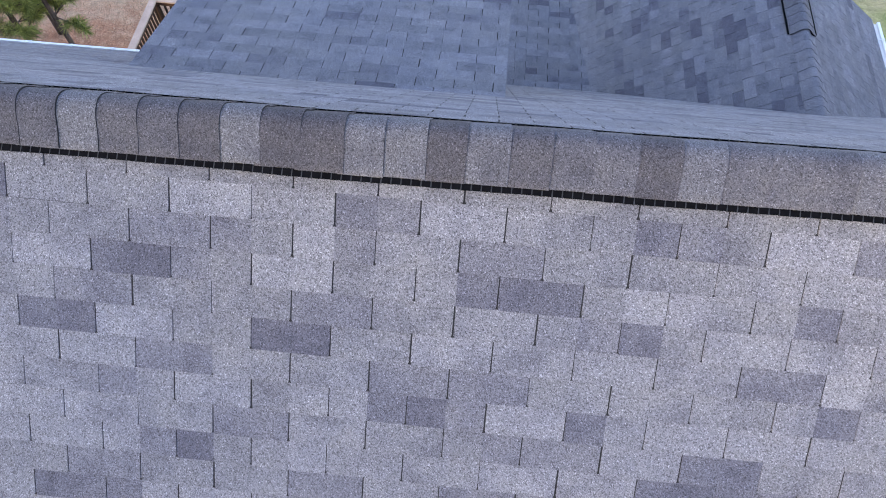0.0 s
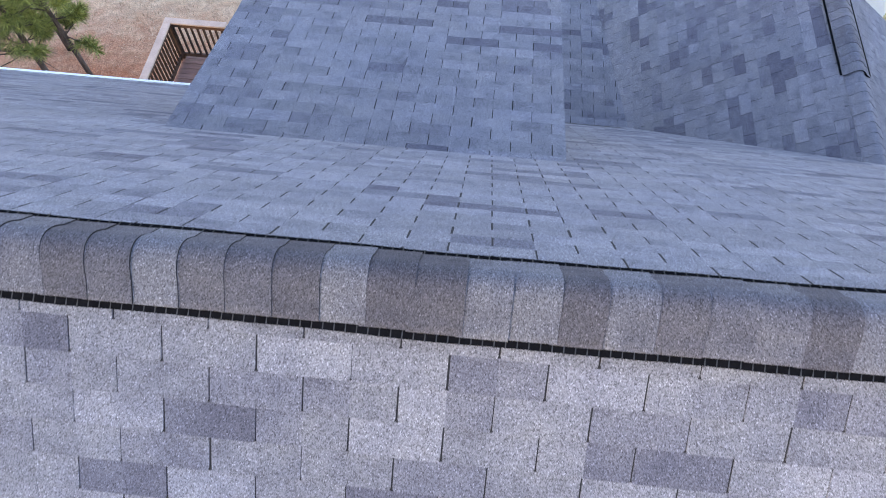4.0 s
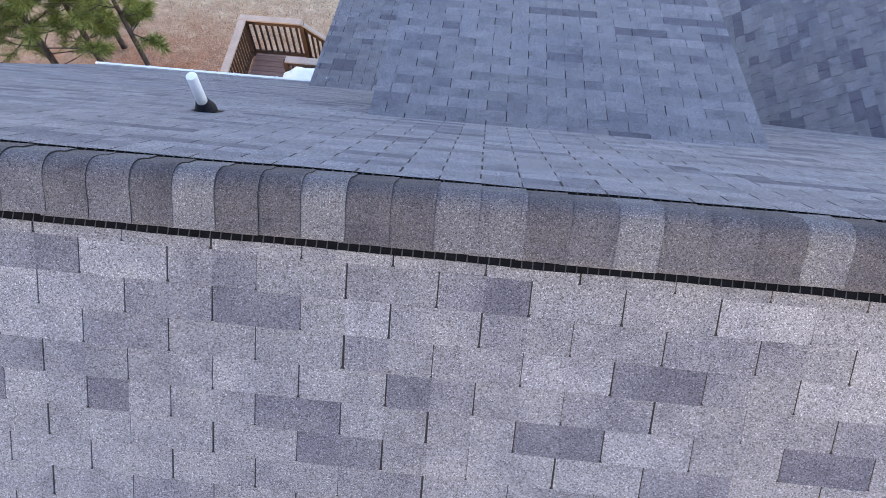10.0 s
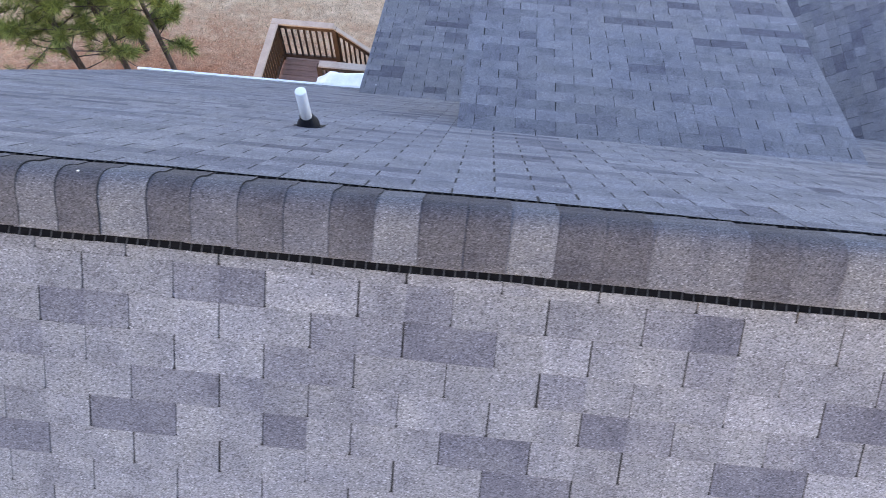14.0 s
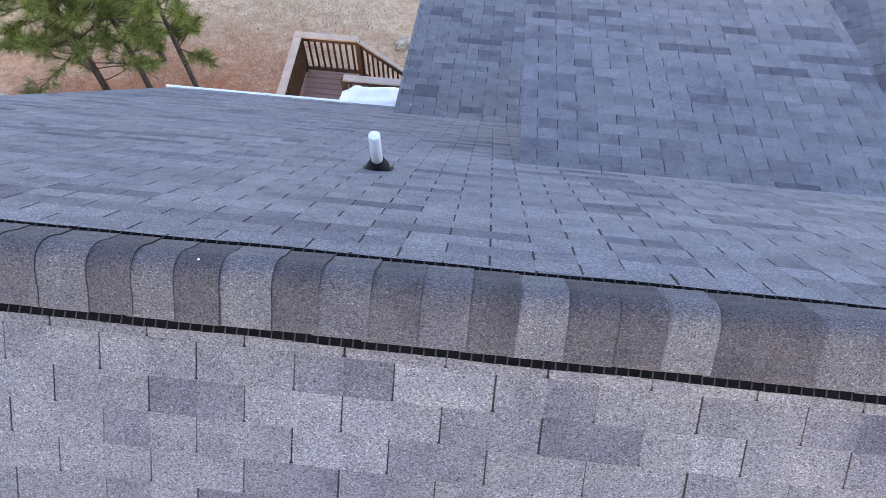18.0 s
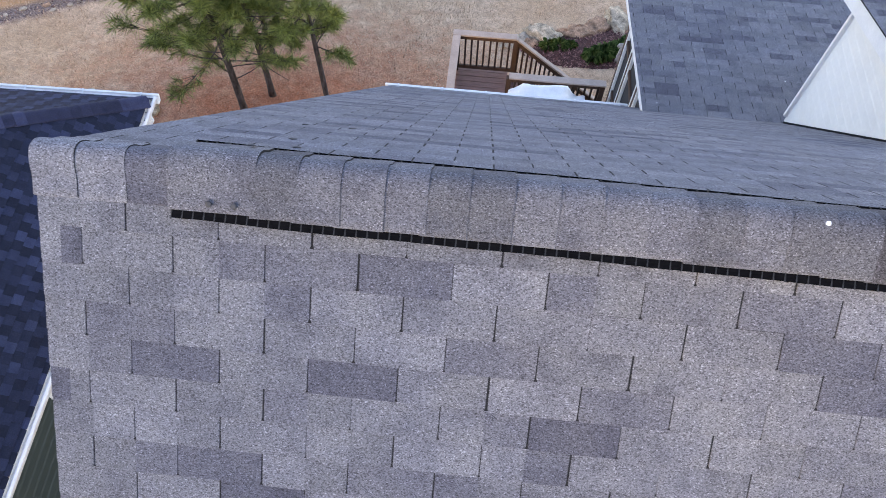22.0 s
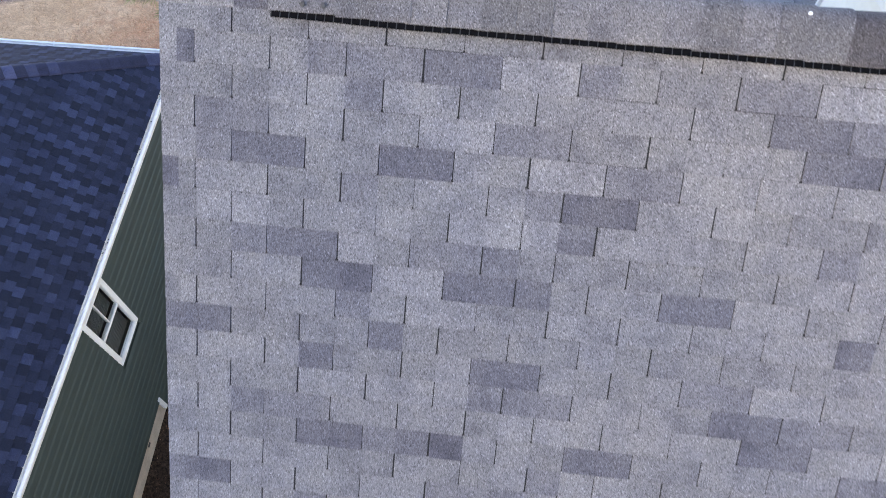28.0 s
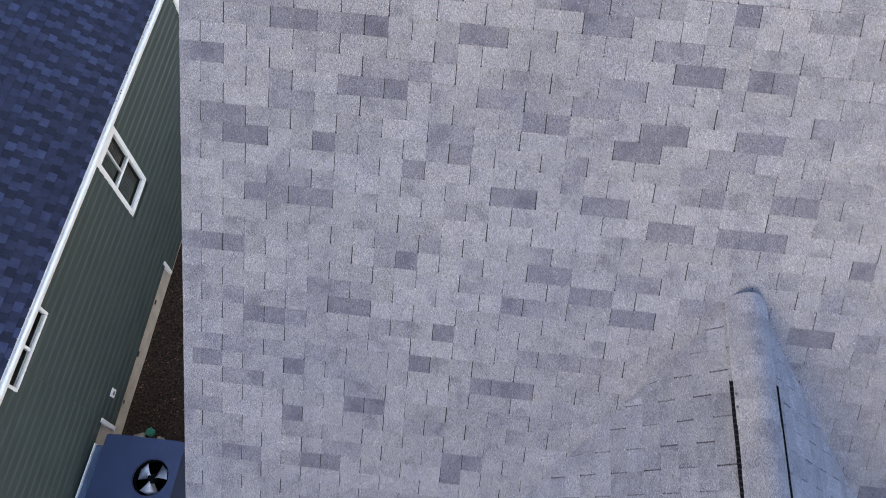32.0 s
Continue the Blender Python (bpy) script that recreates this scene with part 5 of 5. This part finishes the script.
# ---- pines ----
def pine(x, y, height, radius, seed, first, lean, spread=1.0, thick=1.0):
    rng = random.Random(seed)
    z0 = ground_z(x, y) - 0.08
    tree = tagged(empty("pine_tree", (x, y, z0)), "slender young pine with dark bark and tufts of long green needles", "tree", "pines behind the house")
    n = 14
    axis = []
    for i in range(n + 1):
        t = i / n
        axis.append(Vector((lean[0] * t + 0.06 * math.sin(t * 5 + seed), lean[1] * t + 0.05 * math.cos(t * 4 + seed) - 0.05, height * t)))
    radii = [max(0.012, radius * (1 - 0.85 * i / n) * (1.25 if i == 0 else 1)) for i in range(n + 1)]
    bm = tube_bm(axis, radii, 12)
    for v in bm.verts:
        v.co += Vector((1, 1, 0)) * 0.008 * noise.noise(v.co * 9)
    part("trunk", bm, M_BARK, tree, "dark furrowed trunk", True)

    def at(t):
        q = max(0, min(0.999, t)) * n
        i = int(q)
        return axis[i].lerp(axis[i + 1], q - i)
    bv, bf, nv, nf = [], [], [], []

    def stick(p0, p1, r0, r1):
        d = (p1 - p0).normalized()
        a = d.orthogonal().normalized()
        b = d.cross(a)
        k = len(bv)
        for p, r in ((p0, r0), (p1, r1)):
            for j in range(5):
                an = 2 * math.pi * j / 5
                bv.append(p + (a * math.cos(an) + b * math.sin(an)) * r)
        for j in range(5):
            bf.append((k + j, k + (j + 1) % 5, k + 5 + (j + 1) % 5, k + 5 + j))

    def tuft(p, d, size, count):
        d = d.normalized()
        for _ in range(count):
            v = Vector((rng.gauss(0, 1), rng.gauss(0, 1), rng.gauss(0, 1))).normalized()
            w = (d * rng.uniform(0.1, 1.15) + v * 0.85 + Vector((0, 0, 0.12))).normalized()
            ln = size * rng.uniform(0.7, 1.15)
            base = p - d * rng.uniform(0, 0.16)
            side = w.cross(Vector((rng.uniform(-1, 1), rng.uniform(-1, 1), rng.uniform(-1, 1)))).normalized() * 0.0036
            mid = base + w * ln * 0.55 - Vector((0, 0, 0.012))
            tip = base + w * ln - Vector((0, 0, 0.05 * rng.random()))
            k = len(nv)
            nv.extend((base - side, base + side, mid + side, tip, mid - side))
            nf.append((k, k + 1, k + 2, k + 3, k + 4))

    z = first
    while z < 0.985:
        whorl = rng.randint(3, 5)
        a0 = rng.uniform(0, 6.28)
        for i in range(whorl):
            t = z + rng.uniform(-0.012, 0.012)
            a = a0 + 2 * math.pi * i / whorl + rng.uniform(-0.4, 0.4)
            ln = spread * (1.95 * (1 - t) ** 0.6 + 0.25) * rng.uniform(0.6, 1.1) * (0.6 if t < first + 0.06 else 1)
            if t < first + 0.13 and math.sin(a) < -0.55:
                continue
            p = at(t)
            d = Vector((math.cos(a), math.sin(a), rng.uniform(-0.1, 0.35) if t > first + 0.22 else rng.uniform(-0.38, 0.2)))
            segs = 6
            pts = [p]
            for s in range(segs):
                d = (d + Vector((rng.uniform(-0.2, 0.2), rng.uniform(-0.2, 0.2), rng.uniform(-0.06, 0.16)))).normalized()
                pts.append(pts[-1] + d * ln / segs)
            bare = rng.random() < 0.20 / thick
            for s in range(segs):
                r0 = 0.013 * (1 - s / segs) + 0.0035
                stick(pts[s], pts[s + 1], r0, r0 * 0.8)
                if s >= 1 and not bare:
                    for _ in range(1 if s < 2 else 2 if s < 4 else 3):
                        sd = (d + Vector((rng.uniform(-1, 1), rng.uniform(-1, 1), rng.uniform(-0.3, 0.7))) * 0.9).normalized()
                        tip = pts[s + 1] + sd * rng.uniform(0.1, 0.3)
                        stick(pts[s], tip, 0.005, 0.003)
                        tuft(tip, sd, 0.25, 50)
            if not bare:
                tuft(pts[-1], d, 0.27, 80)
        z += rng.uniform(0.027, 0.044) / thick
    tuft(axis[-1], Vector((0, 0, 1)), 0.25, 60)
    add("limb", mesh_of("limb", bv, bf, M_BARK), tree, "thin bare grey-brown limbs")["kind"] = "stuff"
    add("crown", mesh_of("crown", nv, nf, M_NEEDLE), tree, "open crown of long needle tufts")["kind"] = "stuff"
    return tree


pine(*TREES[0], 8.2, 0.092, 31, 0.185, (-0.25, 0.0))
pine(*TREES[1], 7.6, 0.082, 32, 0.165, (-0.1, 0.1), 0.85)
pine(*TREES[2], 8.4, 0.072, 33, 0.28, (0.1, 0.0), 0.62, 0.72)
pine(*TREES[3], 7.8, 0.07, 34, 0.20, (0.0, 0.1), 0.75)


# ---- planting bed with boulders ----
def boulder(x, y, sx, sy, sz, mat, seed, label):
    bm = bmesh.new()
    bmesh.ops.create_icosphere(bm, subdivisions=4, radius=1)
    off = Vector((seed * 7.3, seed * 1.9, 0))
    for v in bm.verts:
        d = v.co.copy()
        k = 1 + 0.34 * noise.noise(d * 1.2 + off) + 0.16 * noise.cell(d * 2.6 + off) + 0.13 * noise.noise(d * 3.2 + off) + 0.06 * noise.noise(d * 8 + off)
        q = d * k
        v.co = Vector((q.x * sx * 0.55, q.y * sy * 0.55, min(max(q.z, -0.45), 0.62 + 0.2 * noise.noise(d * 2 + off)) * sz * 0.5))
    ob = tagged(part("boulder", bm, mat, None, smooth=True), label, "rock", "boulders round the planting bed")
    ob.matrix_basis = pose(x, y, ground_z(x, y) + sz * 0.16, 0, 0, seed * 47)
    return ob


TAN, RUST, PALE = "rough tan boulder at the bed's edge", "rust brown boulder at the bed's edge", "pale grey stone at the bed's edge"
rows = ((-4.55, 13.5, 0.5, 0.4, 0.4, M_STONE3, PALE), (-4.15, 13.7, 0.4, 0.35, 0.35, M_STONE3, PALE), (-3.55, 13.9, 1.1, 0.6, 0.5, M_STONE, TAN),
        (-2.65, 14.2, 0.85, 0.55, 0.5, M_STONE2, RUST), (-2.1, 14.5, 0.75, 0.55, 0.45, M_STONE2, RUST), (-1.45, 14.9, 1.3, 0.6, 0.6, M_STONE, TAN),
        (-0.85, 14.55, 0.8, 0.6, 0.4, M_STONE2, RUST), (-0.45, 15.1, 0.9, 0.6, 0.5, M_STONE, TAN), (-3.95, 13.5, 0.4, 0.3, 0.3, M_STONE2, RUST),
        (-2.3, 14.15, 0.45, 0.35, 0.3, M_STONE2, RUST), (0.4, 14.9, 0.9, 0.8, 0.6, M_STONE, TAN))
for i, (x, y, a, b, c, m, lab) in enumerate(rows):
    boulder(x, y, a, b, c, m, i + 1, lab)
for i, (x, y, a) in enumerate(((-14.95, 9.45, 0.5), (-14.5, 9.35, 0.5), (-13.95, 9.4, 0.6), (-13.6, 9.25, 0.5), (-13.2, 9.3, 0.35), (-13.75, 9.6, 0.3))):
    boulder(x, y, a * 1.15, a * 0.85, a * 0.85, M_STONE if i % 3 == 1 else M_STONE3, 20 + i, "small pale fieldstone in a heap by the neighbour's house")
for i in range(14):
    rr = random.Random(60 + i)
    boulder(-20.4 + i * 0.30 + rr.uniform(-0.2, 0.2), 11.6 + i * 0.205 + rr.uniform(-0.25, 0.25), rr.uniform(0.09, 0.22), rr.uniform(0.09, 0.2), rr.uniform(0.06, 0.13), M_STONE3 if i % 4 else M_STONE2, 40 + i, "small stone along the worn strip in the lawn")


def bed():
    """A low mound of dark mulch with an uneven outline."""
    cx, cy, rx, ry = -2.2, 13.65, 2.1, 1.05
    vs, fs = [(cx, cy, ground_z(cx, cy) + 0.12)], []
    R, S = 10, 48
    for r in range(1, R + 1):
        for s in range(S):
            a = 2 * math.pi * s / S
            k = r / R * (1 + 0.10 * noise.noise((math.cos(a) * 2, math.sin(a) * 2, 3)))
            x, y = cx + rx * k * math.cos(a), cy + ry * k * math.sin(a) + 0.35 * (rx * k * math.cos(a)) / rx
            vs.append((x, y, ground_z(x, y) + 0.14 * (1 - (r / R) ** 3) - 0.01 + 0.03 * noise.noise((x * 4, y * 4, 1))))
    for s in range(S):
        fs.append((0, 1 + s, 1 + (s + 1) % S))
        for r in range(R - 1):
            b = 1 + r * S
            fs.append((b + s, b + S + s, b + S + (s + 1) % S, b + (s + 1) % S))
    tagged(add("mulch_bed", mesh_of("mulch_bed", vs, fs, M_MULCH, True)), "planting bed of dark reddish mulch", "planting bed", kind="structure")
    rng = random.Random(77)
    cv, cf = [], []
    for _ in range(2600):
        a, k = rng.uniform(0, 6.28), math.sqrt(rng.random()) * 0.97
        x, y = cx + rx * k * math.cos(a), cy + ry * k * math.sin(a) + 0.35 * k * math.cos(a)
        z = ground_z(x, y) + 0.14 * (1 - k ** 3) + 0.02
        q, ln, w = rng.uniform(0, 6.28), rng.uniform(0.02, 0.06), rng.uniform(0.006, 0.016)
        dx, dy = math.cos(q) * ln, math.sin(q) * ln
        n = len(cv)
        t = rng.uniform(-0.02, 0.03)
        cv += [(x - dx - dy * w / ln, y - dy + dx * w / ln, z), (x - dx + dy * w / ln, y - dy - dx * w / ln, z), (x + dx + dy * w / ln, y + dy - dx * w / ln, z + t), (x + dx - dy * w / ln, y + dy + dx * w / ln, z + t)]
        cf.append((n, n + 1, n + 2, n + 3))
    tagged(add("mulch_chips", mesh_of("mulch_chips", cv, cf, M_CHIP)), "scattered bark chips on the bed", "mulch", kind="stuff")


def island_mat(name, stops, rough=0.9):
    m, nt, bs = node_mat(name)
    c = ramp(nt, nt.nodes.new("ShaderNodeNewGeometry").outputs["Random Per Island"], stops)
    nt.links.new(c, bs.inputs["Base Color"])
    bs.inputs["Roughness"].default_value = rough
    bs.inputs["Specular IOR Level"].default_value = 0.15
    return m


M_CHIP = island_mat("bark_chips", ((0.0, (0.05, 0.025, 0.022)), (0.6, (0.15, 0.062, 0.052)), (1.0, (0.36, 0.18, 0.16))))
M_STRAW = island_mat("pine_straw_needles", ((0.0, (0.14, 0.058, 0.036)), (0.6, (0.40, 0.175, 0.102)), (1.0, (0.55, 0.34, 0.235))))
M_DRY = island_mat("dry_grass_blades", ((0.0, (0.24, 0.145, 0.085)), (0.6, (0.52, 0.34, 0.215)), (1.0, (0.72, 0.525, 0.36))))
M_BLADEGREEN = island_mat("green_blades", ((0.0, (0.03, 0.06, 0.018)), (0.6, (0.085, 0.15, 0.045)), (1.0, (0.20, 0.28, 0.10))))
bed()


def grass_clump(x, y, r, h, seed):
    rng = random.Random(seed)
    vs, fs = [], []
    for _ in range(190):
        a, k = rng.uniform(0, 6.28), math.sqrt(rng.random()) * r * 0.55
        b = Vector((k * math.cos(a), k * math.sin(a), 0))
        d = Vector((math.cos(a + rng.uniform(-0.6, 0.6)), math.sin(a + rng.uniform(-0.6, 0.6)), 0))
        s = Vector((-d.y, d.x, 0)) * 0.010
        hh = h * rng.uniform(0.6, 1.15)
        m = b + d * r * 0.25 + Vector((0, 0, hh))
        t = b + d * r * rng.uniform(0.5, 0.85) + Vector((0, 0, hh * rng.uniform(0.35, 0.8)))
        n = len(vs)
        vs += [b - s, b + s, m + s, t, m - s]
        fs.append((n, n + 1, n + 2, n + 3, n + 4))
    ob = tagged(add("ornamental_grass", mesh_of("ornamental_grass", vs, fs, M_BLADEGREEN)), "dark green clump of arching grass-like blades in the mulch", "plant", "clumps in the planting bed")
    ob.matrix_basis = pose(x, y, ground_z(x, y) + 0.06, 0, 0, seed * 31)


for i, (x, y, r, h) in enumerate(((-3.45, 13.4, 0.24, 0.18), (-3.15, 13.45, 0.27, 0.19), (-2.88, 13.5, 0.22, 0.17), (-2.25, 13.05, 0.28, 0.24), (-2.0, 13.2, 0.31, 0.26), (-1.72, 13.4, 0.27, 0.23), (-1.45, 13.65, 0.24, 0.21), (-1.2, 13.9, 0.24, 0.20))):
    grass_clump(x, y, r, h, i + 3)


def garden_cross():
    bm = bmesh.new()

    def lump(lo, hi, bevel):
        b = box_bm(lo, hi, bevel)
        me = bpy.data.meshes.new("lump")
        b.to_mesh(me)
        b.free()
        bm.from_mesh(me)
        bpy.data.meshes.remove(me)
    lump((-0.12, -0.07, 0.0), (0.12, 0.07, 0.62), 0.05)
    lump((-0.24, -0.055, 0.60), (0.24, 0.055, 0.76), 0.045)
    lump((-0.08, -0.06, 0.72), (0.08, 0.06, 0.95), 0.05)
    bmesh.ops.subdivide_edges(bm, edges=[e for e in bm.edges if e.calc_length() > 0.08], cuts=2)
    for v in bm.verts:
        v.co += 0.012 * Vector((noise.noise(v.co * 9), noise.noise(v.co * 9 + Vector((5, 0, 0))), noise.noise(v.co * 9 + Vector((0, 5, 0)))))
    ob = tagged(part("garden_ornament", bm, M_STATUE, None, smooth=True), "weathered cast stone cross-shaped garden ornament by the planting bed", "ornament")
    ob.matrix_basis = pose(-1.56, 13.0, ground_z(-1.56, 13.0) - 0.02, 0, 8, 12)


garden_cross()
boulder(-2.95, 13.35, 0.2, 0.18, 0.16, M_STONE3, 91, "small white stone lying in the mulch")


# ---- dry grass and fallen needles ----
def scatter(name, label, count, area, h, w, lean, mat, seed, keep=None):
    rng = random.Random(seed)
    vs, fs = [], []
    (x0, x1), (y0, y1) = area
    for _ in range(count):
        x, y = rng.uniform(x0, x1), rng.uniform(y0, y1)
        if keep and not keep(x, y, rng):
            continue
        z = ground_z(x, y) + 0.05 * noise.noise((x * 0.5, y * 0.5, 0))
        a = rng.uniform(0, 6.28)
        d = Vector((math.cos(a), math.sin(a), 0))
        s = Vector((-d.y, d.x, 0)) * w
        b = Vector((x, y, z - 0.01))
        t = b + d * lean * rng.uniform(0.5, 1.3) + Vector((0, 0, h * rng.uniform(0.5, 1.2)))
        n = len(vs)
        vs += [b - s, b + s, t]
        fs.append((n, n + 1, n + 2))
    tagged(add(name, mesh_of(name, vs, fs, mat)), label, "grass", kind="stuff")


def straw_here(x, y, rng):
    return ((x + 9.9) / 4.9) ** 2 + ((y - 9.2) / 3.8) ** 2 < rng.uniform(0.5, 1.25)


def lawn_here(x, y, rng):
    patch = noise.noise((x * 0.55, y * 0.55, 9)) * 0.5 + 0.5
    return rng.random() < 0.25 + patch and ((x + 2.3) / 2.4) ** 2 + ((y - 13.75) / 1.4) ** 2 > 1 and not straw_here(x, y, rng)


scatter("pine_straw", "fallen rusty pine needles under the trees", 45000, ((-15.5, -5.8), (5.4, 13.2)), 0.03, 0.006, 0.10, M_STRAW, 91, straw_here)
scatter("dry_grass", "short dry tan grass of the winter lawn", 120000, ((-22.0, 1.0), (6.5, 18.8)), 0.055, 0.010, 0.07, M_DRY, 92, lawn_here)
scatter("earth_litter", "dry leaves and crumbs on the bare earth", 2600, ((-10.2, -6.3), (-5.0, 4.0)), 0.02, 0.012, 0.04, M_STRAW, 93)

scatter("gravel", "dark gravel crumbs of the worn strip", 2600, ((-21.0, -15.5), (11.0, 15.5)), 0.04, 0.03, 0.05, M_CHIP, 94, lambda x, y, r: abs(-(x + 18.6) * 0.588 + (y - 12.9) * 0.809) < r.gauss(0.25, 0.12))
